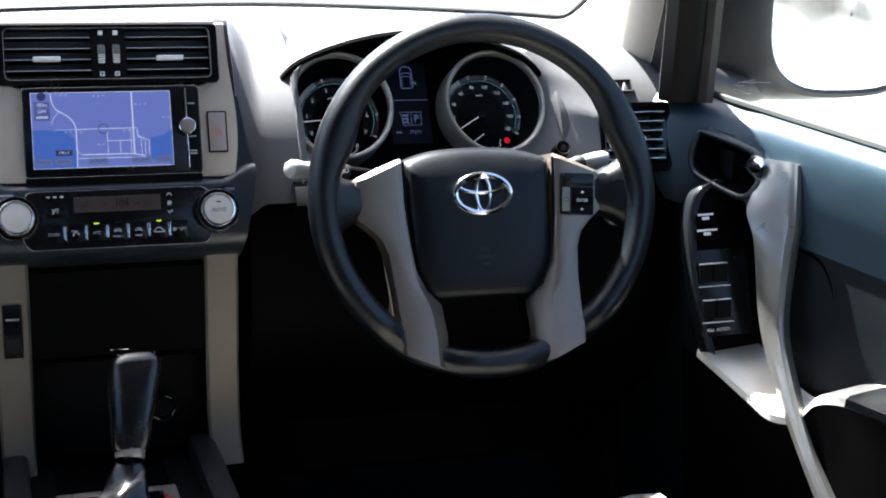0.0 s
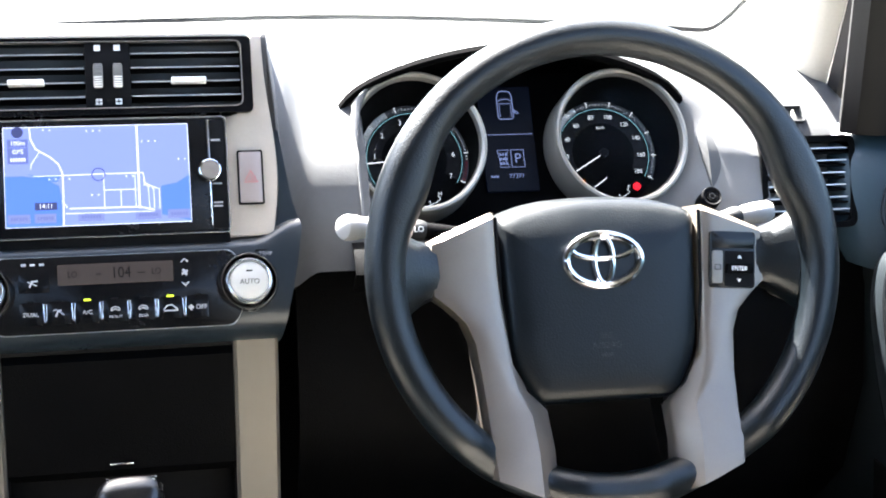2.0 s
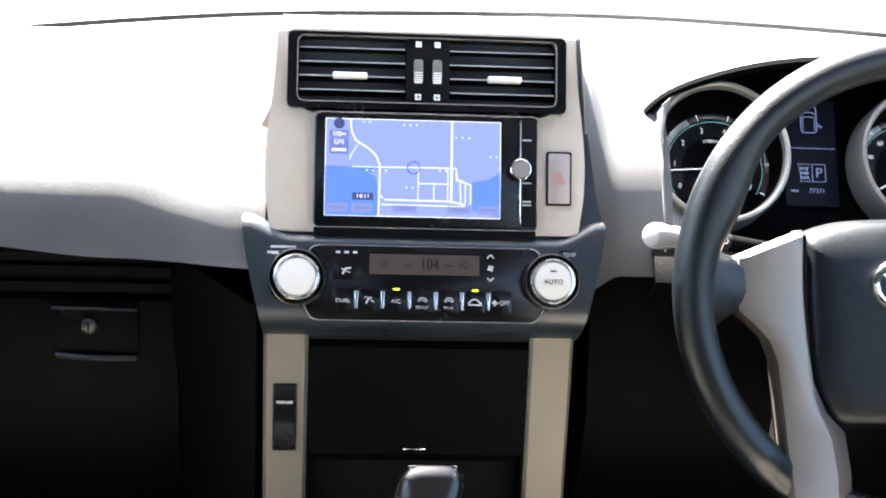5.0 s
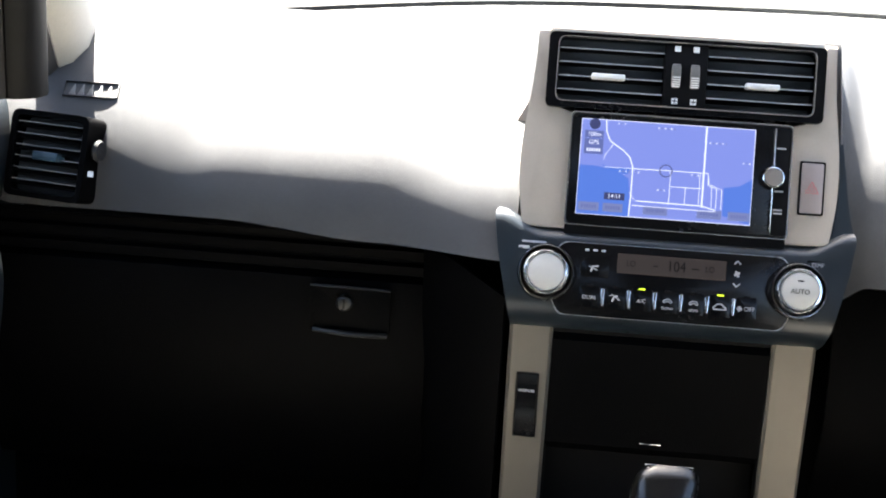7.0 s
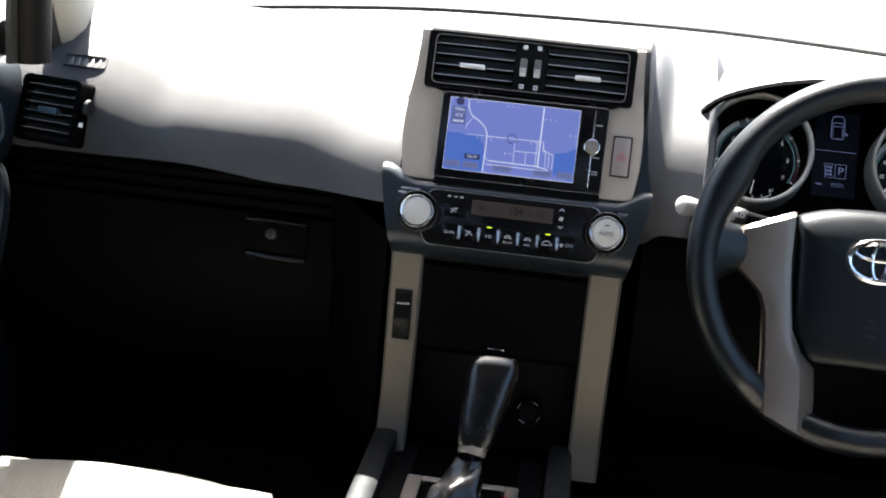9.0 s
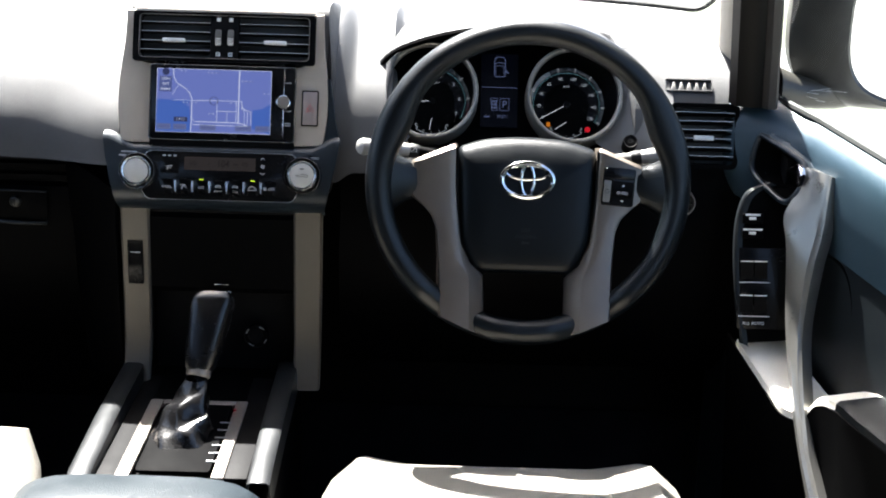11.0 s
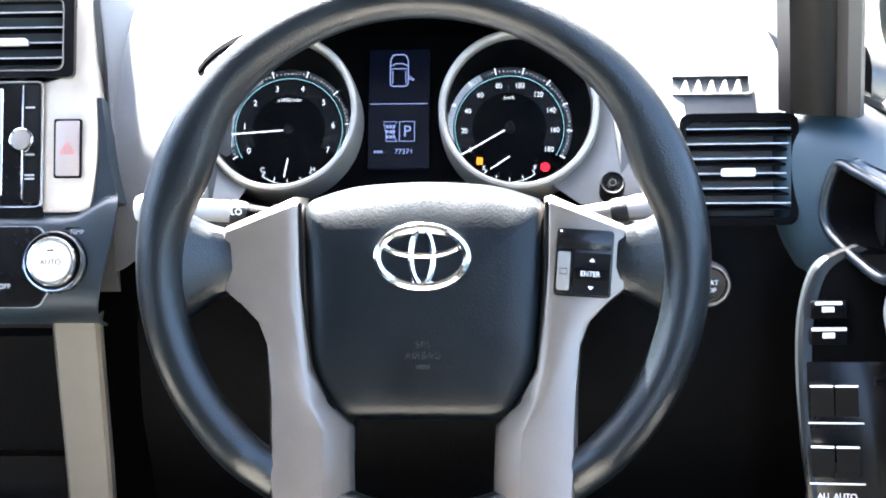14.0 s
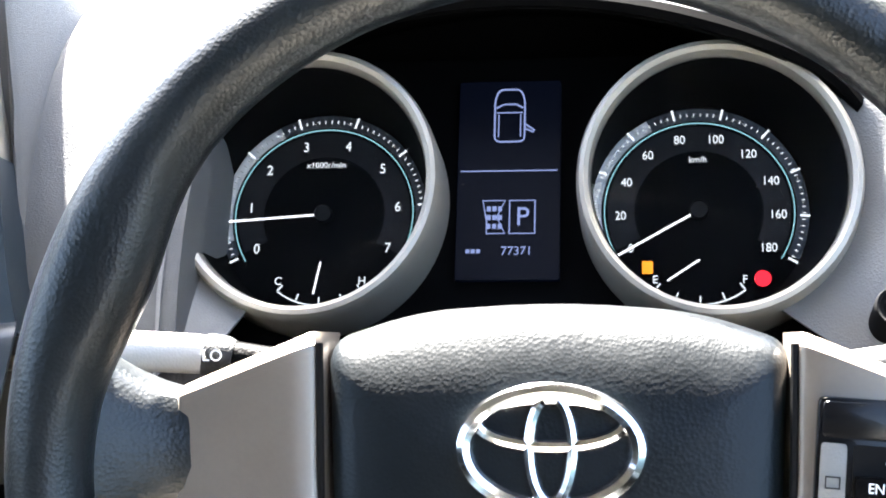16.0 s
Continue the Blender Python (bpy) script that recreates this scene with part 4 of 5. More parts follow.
for k in range(9):
    random.seed(k)
    bar(-.0105 + .0028 * (k % 3), -.0085 + .0028 * (k % 3), -.008 + .0045 * (k // 3), -.0055 + .0045 * (k // 3), .0003, MIDBLUE, mid)
stroke([(-.0125, .0065), (-.0015, .0065), (-.0055, -.002), (-.0015, -.0105), (-.0105, -.0105), (-.0105, -.004)], .0007, .0003, MIDBLUE, mid, closed=True)
lettering("77371", .0062, MIDBLUE, mid, .0045, -.0195, .0003)
for k in range(3):
    bar(-.0205 + .0026 * k, -.0186 + .0026 * k, -.0205, -.0185, .0003, MIDBLUE, mid)

# hood: a curved visor over both dials, its inner lip black to paint the shadow gap
hood = thing("cluster_hood", None, "curved dark hood over the instrument dials", "dashboard hood")


def hood_row(yy, w, top, drop):
    """One arch across the hood at depth yy, flat on top and falling away at both ends."""
    pts = []
    for k in range(49):
        u = -1 + k / 24
        a = abs(u)
        pts.append((0.395 + w * u * (1 if u < 0 else .95), yy + 0.012 * a ** 2, top - drop * (.8 * a ** 2 + .2 * a ** 14)))
    return pts


part("visor", loft([hood_row(1.37, .190, .926, .02), hood_row(1.30, .189, .940, .035), hood_row(1.22, .187, .949, .048), hood_row(1.15, .184, .952, .056), hood_row(1.11, .181, .9515, .058), hood_row(1.092, .180, .949, .058), hood_row(1.086, .179, .946, .0575), hood_row(1.087, .1785, .944, .057)], thick=.0025), DASH, hood)
part("lip", loft([hood_row(1.0865, .1788, .9445, .057), hood_row(1.0845, .1783, .942, .057), hood_row(1.086, .1775, .939, .057), hood_row(1.092, .1765, .938, .057)], thick=.0015), DIALBLACK, hood, "underside of the hood edge, coloured black for its shadow gap")
part("inner_lining", loft([hood_row(1.091, .1768, .938, .057), hood_row(1.12, .176, .938, .058), hood_row(1.17, .175, .934, .06), hood_row(1.19, .174, .86, .05)], thick=.002), DIALBLACK, hood)
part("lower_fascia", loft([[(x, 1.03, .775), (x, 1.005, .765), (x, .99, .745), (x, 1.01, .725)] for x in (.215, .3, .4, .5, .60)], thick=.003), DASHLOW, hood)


def cheek(sx):
    """Moulded panel that runs from a dial's ring out to the dashboard beside it."""
    cx, cy = (-GX - .003, .009) if sx < 0 else (GX + .008, .009)
    right = [(1.150, .905), (1.088, .870), (1.043, .832), (1.024, .780), (1.018, .725)]
    left = [(1.082, .888), (1.048, .842), (1.026, .806), (1.014, .770), (1.008, .745)]
    rows = []
    for k in range(25):
        t = k / 24
        a = radians(62 - 132 * t)
        p = CLU @ Vector((cx + sx * .0655 * math.cos(a), cy + .0655 * math.sin(a), .026))
        side = right if sx > 0 else left
        f = min(t * 4, 3.999)
        m, f = int(f), f - int(f)
        oy, oz = (side[m][n] * (1 - f) + side[m + 1][n] * f for n in (0, 1))
        o = Vector((.634 if sx > 0 else .226, oy, oz))
        row = []
        for u in (0, .06, .14, .3, .5, .7, .85, 1):
            q = p.lerp(o, u)
            swell = .012 * math.sin(math.pi * u) * (1 if sx > 0 else .5)
            q.y -= swell * .5
            q.z += swell * max(0, 1 - 1.6 * t)
            row.append(q)
        rows.append(row)
    return loft(rows, thick=.002)


part("end_fascia", cheek(1), PALEGREY, hood, "grey panel beside the dials")
part("side_fascia", cheek(-1), PALEGREY, hood, "grey panel beside the dials")

# ---- steering wheel ----
WH = tilted((0.4221, 0.8945, 0.7672), 13.37) @ Matrix.Scale(1.0594, 4)
wheel = thing("steering_wheel", WH, "leather steering wheel with silver spokes and a chrome emblem", "steering wheel")
RC, RT = 0.1872, 0.0160
bm = bmesh.new()
grid = []


for k in range(288):
    a = 2 * math.pi * k / 288
    deg = math.degrees(a)
    # thumb rests swell inwards at ten and two
    sw_in = 0.010 * sum(math.exp(-((deg - c) / 13) ** 2) for c in (22, 158))
    row = []
    for j in range(20):
        b = 2 * math.pi * j / 20
        rad = RC + RT * math.cos(b) - (sw_in if math.cos(b) < -0.2 else 0)
        dip = .010 * sum(math.exp(-((deg - c) / 13) ** 4) for c in (243.6, 296.4))
        zz = RT * 1.08 * math.sin(b) - dip
        row.append(bm.verts.new((rad * math.cos(a), rad * math.sin(a), zz)))
    grid.append(row)
for k in range(288):
    p, q = grid[k], grid[(k + 1) % 288]
    for j in range(20):
        bm.faces.new((p[j], p[(j + 1) % 20], q[(j + 1) % 20], q[j]))
part("rim", bm, LEATHER, wheel, "black grained leather rim")
pad_pts = rounded([(-.0880, .043), (-.055, .0545), (0, .0585), (.055, .0545), (.0880, .043), (.0820, -.080), (.062, -.1155), (-.062, -.1155), (-.0820, -.080)], [.008, .03, .03, .03, .008, .02, .012, .012, .02], 6)
rows = []
for s, h in ((1.0, -.020), (1.0, -.004), (.985, .0035), (.96, .0075), (.92, .0100), (.85, .0115), (.7, .0124), (.5, .0128), (.25, .013), (.02, .013)):
    rows.append([(p[0] * s, -.03 + (p[1] + .03) * s, -.028 + h - .019 * max(0, (-.035 + (p[1] + .03) * s) / .053) ** 2.0) for p in pad_pts])
pad_bm = loft(rows, close=True)
pad_bm.verts.ensure_lookup_table()
pad_bm.faces.new(pad_bm.verts[-len(pad_pts):])
part("airbag_pad", pad_bm, PADMAT, wheel, "black grained airbag cover")
part("hub_core", lathe([(.050, -.10), (.056, -.06), (.054, -.042), (0, -.04)], 40, cy=-.025), BLACK, wheel)
for sx in (-1, 1):
    edge = [((.1440, .0235), (.0910, .0455)), ((.1447, .0195), (.0905, .0410)), ((.1445, -.006), (.0895, -.005)), ((.1440, -.0195), (.0885, -.023)), ((.131, -.0295), (.0870, -.045)), ((.118, -.0425), (.0855, -.060)),
            ((.1112, -.060), (.0832, -.080)), ((.1085, -.095), (.0690, -.1035)), ((.1075, -.128), (.0545, -.1200)), ((.1065, -.150), (.0535, -.150)), ((.1050, -.1690), (.0525, -.1930))]
    rows = []
    for k, (o, n) in enumerate(edge):
        row = []
        low = min(1, max(0, (-o[1] - .062) / .03))
        for c, drop in ((-.02, -.024), (0, -.005), (.04, -.0012), (.2, .0), (.5, .0004), (.82 - .14 * low, .0), (.95 - .23 * low, -.0010 - .0012 * low), (.97, -.0016 - .0120 * low), (1, -.005 - .013 * low), (1.02, -.03)):
            x, y = o[0] + (n[0] - o[0]) * c, o[1] + (n[1] - o[1]) * c
            z = -.0215 + .0215 * (min(max(0, -y), .172) / .15) ** 1.35 + .0115 * min(1, max(0, (-y - .112) / .045)) ** 1.5 + drop - (.005 if k == 0 else 0) - (.004 if k == len(edge) - 1 else 0)
            row.append((sx * x, y, z))
        rows.append(row)
    spoke = part("spoke", loft(rows, thick=.002), SPOKEM, wheel, "satin silver spoke cover")
    part("groove", sweep([(sx * .0890, .042, -.0225), (sx * .0875, -.023, -.0215), (sx * .0822, -.080, -.0205), (sx * .0605, -.1155, -.0215)], .0015, 6), BLACK, spoke)
    rows = []
    for k in range(9):
        s = k / 8
        x, yt, yb = .139 + .042 * s, .0215 + .020 * s ** 1.8, -.0215 - .026 * s ** 1.8
        zc = -.0215 + .020 * s ** 1.4
        row = []
        for u, dz in ((1, -.026), (.99, -.012), (.93, -.004), (.8, -.0008), (.5, .0), (.2, -.0008), (.07, -.004), (.01, -.012), (0, -.026)):
            row.append((sx * (x + .003 * (u - .5)), yb + (yt - yb) * u, zc + dz))
        rows.append(row)
    part("spoke_root", loft(rows, thick=.002), LEATHER, wheel, "dark grained spoke root")
    back = [(sx * .10, -.10), (sx * .112, -.165), (sx * .06, -.185), (sx * .05, -.11)]
    part("spoke_back", prism(back if sx < 0 else back[::-1], -.06, -.028, .003), BLACK, wheel)
em = part("emblem", frame_prism([(.0345 * math.cos(a), .0235 * math.sin(a)) for a in [2 * math.pi * k / 60 for k in range(60)]], [(.0300 * math.cos(a), .0190 * math.sin(a)) for a in [2 * math.pi * k / 60 for k in range(60)]], -.020, -.0130), CHROME, wheel, "raised chrome emblem of three ovals", m=Matrix.Translation((0, .003, .0)))


def oval_ring(cx, cy, rx, ry, w, n=40, r=None):
    return sweep([(cx + rx * math.cos(2 * math.pi * k / n), cy + ry * math.sin(2 * math.pi * k / n), -.0135) for k in range(n)], w, 8, closed=True, flat=.9)


part("oval", oval_ring(0, .0098, .0272, .0088, .0024), CHROME, em)
part("oval", oval_ring(0, .0, .0080, .0195, .0024), CHROME, em)
part("outer_oval", oval_ring(0, 0, .0322, .0212, .0034, 60), CHROME, em)
part("emblem_well", lathe([(.0375, -.0225), (.0365, -.0195), (0, -.0215)], 60, sy=.70, cy=.003), BLACK, wheel)
for y, word in ((-.060, "SRS"), (-.068, "AIRBAG")):
    lettering(word, .0075, DASHD, wheel, 0, y, -.0149, name="moulded_lettering")
bar(-.005, .005, -.0775, -.0745, -.0150, DASHD, wheel, "moulded_mark", h=.0003)
# switch pad on one spoke
sp = part("switch_panel", prism(rect(.0955, .1360, -.028, .020, .003), -.026, -.0190, .001), PIANO, wheel, "black switch panel", m=Matrix.Translation((0, .010, .0035)) @ Matrix.Rotation(radians(-4), 4, "Z"))
part("upper_cover", prism(rect(.0970, .1345, .0055, .0185, .002), -.020, -.0178, .0006), PIANO, sp)
part("side_key", prism(rect(.0970, .1060, -.0240, .0035, .0015), -.020, -.0172, .0008), GREYPL, sp)
part("rocker_well", prism(rect(.1085, .1345, -.0265, .0035, .0015), -.020, -.0185, 0), BLACK, sp)
ek = part("enter_key", prism(rect(.1095, .1335, -.0155, -.0075, .001), -.019, -.0152, .0008), DASHLOW, sp)
lettering("ENTER", .0052, WHITEMARK, ek, .1205, -.0115, -.0150, squeeze=.9)
for y, s in ((-.0015, 1), (-.0215, -1)):
    part("arrow", prism([(.1195, y - .0012 * s), (.1235, y - .0012 * s), (.1215, y + .0014 * s)][::1 if s > 0 else -1], -.0184, -.0178), WHITEMARK, sp)
stroke([(.099, -.0125), (.104, -.0125), (.104, -.0085), (.099, -.0085)], .0006, -.0170, BLACK, sp, closed=True)

# column cover and stalks
STALKTIP = material("pale_grey_plastic", (0.30, 0.295, 0.285), 0.45, grain=0.2, vary=0.06)
col = thing("steering_column", WH, "dark plastic column cover with two stalks", "steering column")
part("cover", lathe([(.046, -.045), (.056, -.06), (.064, -.12), (.068, -.20)], 36, sy=.75, cy=-.035), DASHLOW, col)
for sx in (-1, 1):
    st = part("stalk", sweep([(sx * .05, .026, -.085), (sx * .105, .031, -.080), (sx * .140, .0355, -.076)], [.006, .0066, .0076], 14), GREYPL if sx > 0 else DASHLOW, col, "grey light stalk" if sx > 0 else "dark wiper stalk")
    part("collar", sweep([(sx * .138, .0352, -.076), (sx * .141, .0357, -.0757), (sx * .149, .0368, -.075), (sx * .151, .0371, -.0748)], [.0080, .0092, .0094, .0082], 18), DASHD, st, "dark ribbed stalk collar")
    if sx > 0:
        tip = [(.150, .0370, -.0748), (.153, .0374, -.0745), (.165, .0390, -.0735), (.176, .0405, -.0725), (.180, .0410, -.0722)]
        girth = [.0082, .0092, .0098, .0094, .0070]
    else:
        tip = [(-.150, .0370, -.0748), (-.154, .0374, -.073), (-.176, .0385, -.063), (-.196, .0392, -.051), (-.203, .0394, -.0465), (-.2095, .0395, -.0425), (-.2130, .0395, -.0400), (-.2145, .0395, -.0390)]
        girth = [.0080, .0084, .0084, .0090, .0106, .0108, .0092, .0040]
    part("tip", sweep(tip, girth, 18), STALKTIP, st, "grey rounded stalk end")
    if sx < 0:
        lettering("LO", .0068, WHITEMARK, st, -.1445, .0365, -.0655)
igt = thing("start_button", Matrix(((1, 0, 0, .652), (0, 0, -1, 1.028), (0, 1, 0, .711), (0, 0, 0, 1))), "round chrome-ringed engine start button", "button")
part("ring", lathe([(.0156, -.005), (.0158, .002), (.0166, .0042), (.0178, .0042), (.0188, .002), (.0190, -.006)], 40), SILVERD, igt)
part("button", lathe([(.0153, 0), (.0145, .002), (0, .0022)], 36), PIANO, igt)
lettering("START", .0058, WHITEMARK, igt, 0, .002, .0024)
lettering("STOP", .0058, WHITEMARK, igt, 0, -.0045, .0024)
df = thing("mirror_switch", tilted((.572, 1.030, .797), 34), "small round black knob beside the dials", "knob")
part("knob", lathe([(.0102, -.04), (.0102, .002), (.0094, .004), (.0082, .0035), (.008, .002), (0, .002)], 30), BLACK, df)
part("key", lathe([(.0062, .001), (.0058, .0032), (0, .0034)], 24), DASHLOW, df)
stroke(arc(0, 0, .0028, 0, 340, 14), .0006, .0036, DULLMETAL, df, closed=True)

# ---- side vents ----


def side_vent(sx, face, x0, x1):
    """End vent: rounded frame, six slats, tab, and a small demister grille above."""
    v = thing("air_vent", face, "black end air vent with horizontal slats and a tab", "air vent", group="air vents")
    part("frame", frame_prism(rect(x0 - .006, x1 + .006, -.046, .046, .010), rect(x0, x1, -.040, .040, .007), -.06, .004), DASHLOW, v)
    part("duct", box(x0, x1, -.042, .042, -.04, -.03, 0), BLACK, v)
    for k in range(6):
        y = -.030 + .0122 * k
        part("slat", box(x0, x1, -.0010, .0010, -.012, .012, .0005), DASHLOW, v, m=Matrix.Translation((0, y, -.012)) @ Matrix.Rotation(radians(14), 4, "X"))
        part("edge_line", box(x0, x1, y + .0018, y + .0030, -.0010, .0, 0), SLATEDGE if sx > 0 else GREYPL, v)
    part("tab", box((x0 + x1) / 2 - .014, (x0 + x1) / 2 + .014, -.006, .004 if sx < 0 else .001, -.01, .007, .002), BLUEBLACK if sx < 0 else TABM, v)
    return v


RV = tilted((.675, 1.032, .808), 12)
LV = tilted((-.605, 1.062, .802), 14) @ Matrix.Rotation(radians(4), 4, "Z") @ Matrix(((1, .27, 0, 0), (0, 1, 0, 0), (0, 0, 1, 0), (0, 0, 0, 1)))
side_vent(1, RV @ Matrix.Rotation(radians(-6), 4, "Y"), -.042, .042)
lv = side_vent(-1, LV @ Matrix.Rotation(radians(-5), 4, "Y") @ Matrix.Diagonal((1, .9, 1, 1)), -.037, .036)
part("thumbwheel", lathe([(.001, -.003), (.010, -.003), (.0118, 0), (.010, .003), (.001, .003)], 24), DASHD, lv, m=Matrix.Translation((.048, .012, -.010)) @ Matrix.Rotation(radians(90), 4, "Y"))
bar(.046, .052, -.016, -.010, .002, WHITEMARK, lv)
for sx, face in ((1, tilted((.657, 1.083, .8705), 42) @ Matrix.Diagonal((.85, .78, 1, 1))), (-1, tilted((-.580, 1.118, .861), 45) @ Matrix.Diagonal((.72, .75, 1, 1)))):
    g = thing("demister_vent", face, "small slotted side window demister vent", "air vent", group="demister vents")
    part("frame", frame_prism(rect(-.040, .040, -.0125, .0125, .003), rect(-.038, .038, -.011, .011, .002), -.012, .0015), DASH, g)
    part("duct", box(-.039, .039, -.012, .012, -.016, -.012, 0), DIALBLACK, g)
    # fins tapered and pale, so the lit wedges are in their shape and colour
    for k in range(5):
        x = -.026 + .0130 * k
        part("lit_fin", prism([(x - .0050, -.011), (x + .0050, -.011), (x + .0022, .008), (x + .0010, .008)], -.010, .0005, .0006), GREYPL, g)

# ---- console and selector ----
con = thing("centre_console", None, "dark centre console with silver side rails between the seats", "console")
part("body", loft([[(-.125, y, .0), (-.125, y, z - .02), (-.115, y, z), (.10, y, z), (.11, y, z - .02), (.11, y, .0)] for y, z in ((1.05, .44), (.90, .438), (.66, .430), (.30, .43))], thick=.003), DASHLOW, con)
for x0, x1 in ((-.142, -.108), (.078, .112)):
    rows = []
    for y, z in ((1.0, .462), (.93, .462), (.80, .460), (.66, .452), (.635, .447)):
        rows.append([(x0, y, z - .03), (x0 + .003, y, z - .002), (x0 + .008, y, z + .001), (x1 - .008, y, z + .001), (x1 - .003, y, z - .002), (x1, y, z - .03)])
    part("side_rail", loft(rows, thick=.002), RAILM, con, "dark satin side rail")
for x0, x1 in ((-.084, -.066), (.034, .050)):
    part("gate_bar", box(x0, x1, .655, .895, .437, .4445, .002), SILVERD, con, "satin silver bar beside the gate")
part("gate_end", box(-.066, .034, .880, .895, .437, .4445, .002), SILVERD, con)
part("gate", prism(rect(-.046, .046, -.115, .105, .006), .003, .0068, .001), DIALBLACK, con, m=Matrix.Translation((-.016, .785, .437)))
for k in range(6):
    part("gate_rib", box(-.008, .008, -.001, .001, 0, .0012, 0), WHITEMARK if k == 0 else GREYMARK, con, m=Matrix.Translation((.030, .70 + .024 * k, .4438)))
part("gate_lamp", lathe([(.0022, 0), (.0022, .0008), (0, .0008)], 12, cx=.036, cy=.862), REDLAMP, con, m=Matrix.Translation((0, 0, .4438)))
for x0, x1 in ((-.108, -.082), (.046, .078)):
    part("tray", box(x0, x1, .66, .99, .436, .441, .001), BLACK, con)
arm = thing("armrest", None, "blue-grey leather console armrest", "armrest")
part("pad", loft([[(-.045 + .150 * math.copysign(abs(math.cos(b)) ** .5, math.cos(b)), y, .403 + zz * math.copysign(abs(math.sin(b)) ** .6, math.sin(b))) for b in [2 * math.pi * k / 28 for k in range(28)]] for y, zz in ((.632, .02), (.625, .05), (.605, .066), (.52, .076), (.30, .08), (-.1, .08))], close=True), material("slate_blue_leather", (.009, .0145, .019), .40, grain=.6, grain_scale=420), arm)
part("base", box(-.10, .09, -.1, .62, .0, .36, .01), DASHLOW, arm)

sel = thing("gear_selector", None, "gear selector with a black leather knob and bright collar", "gear lever")
axis0, axis1 = Vector((-.006, .828, .514)), Vector((.008, .880, .604))
ax = (axis1 - axis0).normalized()
side = Vector((1, 0, 0))
fwd = ax.cross(side).normalized()
rows = []
for s, w, d in ((0, .0165, .016), (.006, .0195, .0185), (.030, .0225, .0220), (.055, .0255, .0255), (.078, .0278, .0275), (.092, .0282, .0275), (.101, .0262, .0250), (.1070, .0215, .0200)):
    c = axis0 + ax * s + fwd * (.004 * (s / .11))
    rows.append([c + side * (w * math.copysign(abs(math.cos(b)) ** .5, math.cos(b))) + fwd * (d * math.copysign(abs(math.sin(b)) ** .5, math.sin(b))) for b in [2 * math.pi * k / 28 for k in range(28)]])
bm = loft(rows, close=True)
bm.faces.new(bm.verts[-28:])
part("knob", bm, SHIFTLEATHER, sel)
# pale skin on the leather knob, painted for the reflection on its top
part("top_highlight", loft([[axis0 + ax * s + fwd * (.004 + dd) + side * (ww * u) for u in (-1, -.5, 0, .5, 1)] for s, dd, ww in ((.1040, -.021, .019), (.1085, -.010, .0205), (.1095, 0, .0205), (.1075, .012, .018))], thick=.0015), KNOBCAP, sel, "pale patch painting the highlight on the knob top")
cb = lathe([(.0150, -.008), (.0162, -.006), (.0166, -.003), (.0158, -.001), (.0166, .001), (.0162, .003), (.0150, .004)], 32)
part("collar", cb, SILVERD, sel, "bright ringed collar", m=Matrix.Translation(axis0) @ ax.to_track_quat("Z", "Y").to_matrix().to_4x4())
rows = []
for k in range(15):
    t = k / 14
    r = .0145 + .026 * t
    c = Vector((-.008, .818, .508)).lerp(Vector((-.022, .772, .441)), t)
    row = []
    for j in range(48):
        b = 2 * math.pi * j / 48
        fold = .010 * (.5 - abs(math.sin(2.5 * b + 1.8 * math.sin(4 * t)))) * t ** .6 * (1 - .25 * t)
        row.append(c + Vector(((r + fold) * math.cos(b), (r + fold) * 1.1 * math.sin(b), .006 * math.sin(2 * b + 14 * t) * t * (1 - t) * 3)))
    rows.append(row)
part("gaiter", loft(rows, close=True), SHIFTLEATHER, sel, "creased black leather gaiter")

# ---- seats ----
for sx, nm in ((-1, "passenger"), (1, "driver")):
    cx = -.410 if sx < 0 else .398
    seat = thing("car_seat", Matrix.Translation((cx, .065 if sx < 0 else .0, 0)), "ivory leather front seat cushion in sunlight", "car seat", group="front seats")
    rows = []
    for y, z, w in ((.815, .30, .20), (.825, .34, .225), (.80, .40, .240), (.74, .425, .250), (.60, .432, .255), (.40, .425, .26), (.10, .41, .26)):
        row = []
        for k in range(17):
            u = -1 + k / 8
            bul = .018 * math.exp(-((abs(u) - .78) / .16) ** 2) - .06 * (max(0, abs(u) - .70) / .30) ** 2
            row.append((w * u, y - (.12 * abs(u) ** 2.6 + .10 * (max(0, abs(u) - .72) / .28) ** 2 if sx < 0 else .06 * abs(u) ** 6), z + bul + (.018 if sx < 0 else 0)))
        rows.append([(row[0][0] - .002, row[0][1], .16)] + row + [(row[-1][0] + .002, row[-1][1], .16)])
    part("cushion", loft([[(p[0], p[1] - .005, .16) for p in rows[0]]] + rows, thick=.004), BEIGEL, seat)
    for u in (-.52, .52):
        part("seam", sweep(smooth_path([(u * .245, .70, .4255), (u * .25, .60, .4325), (u * .25, .30, .420)], 4), .002, 6), BEIGE, seat)
    part("base", box(-.23, .23, .10, .74, .0, .17, .02), BLACK, seat)


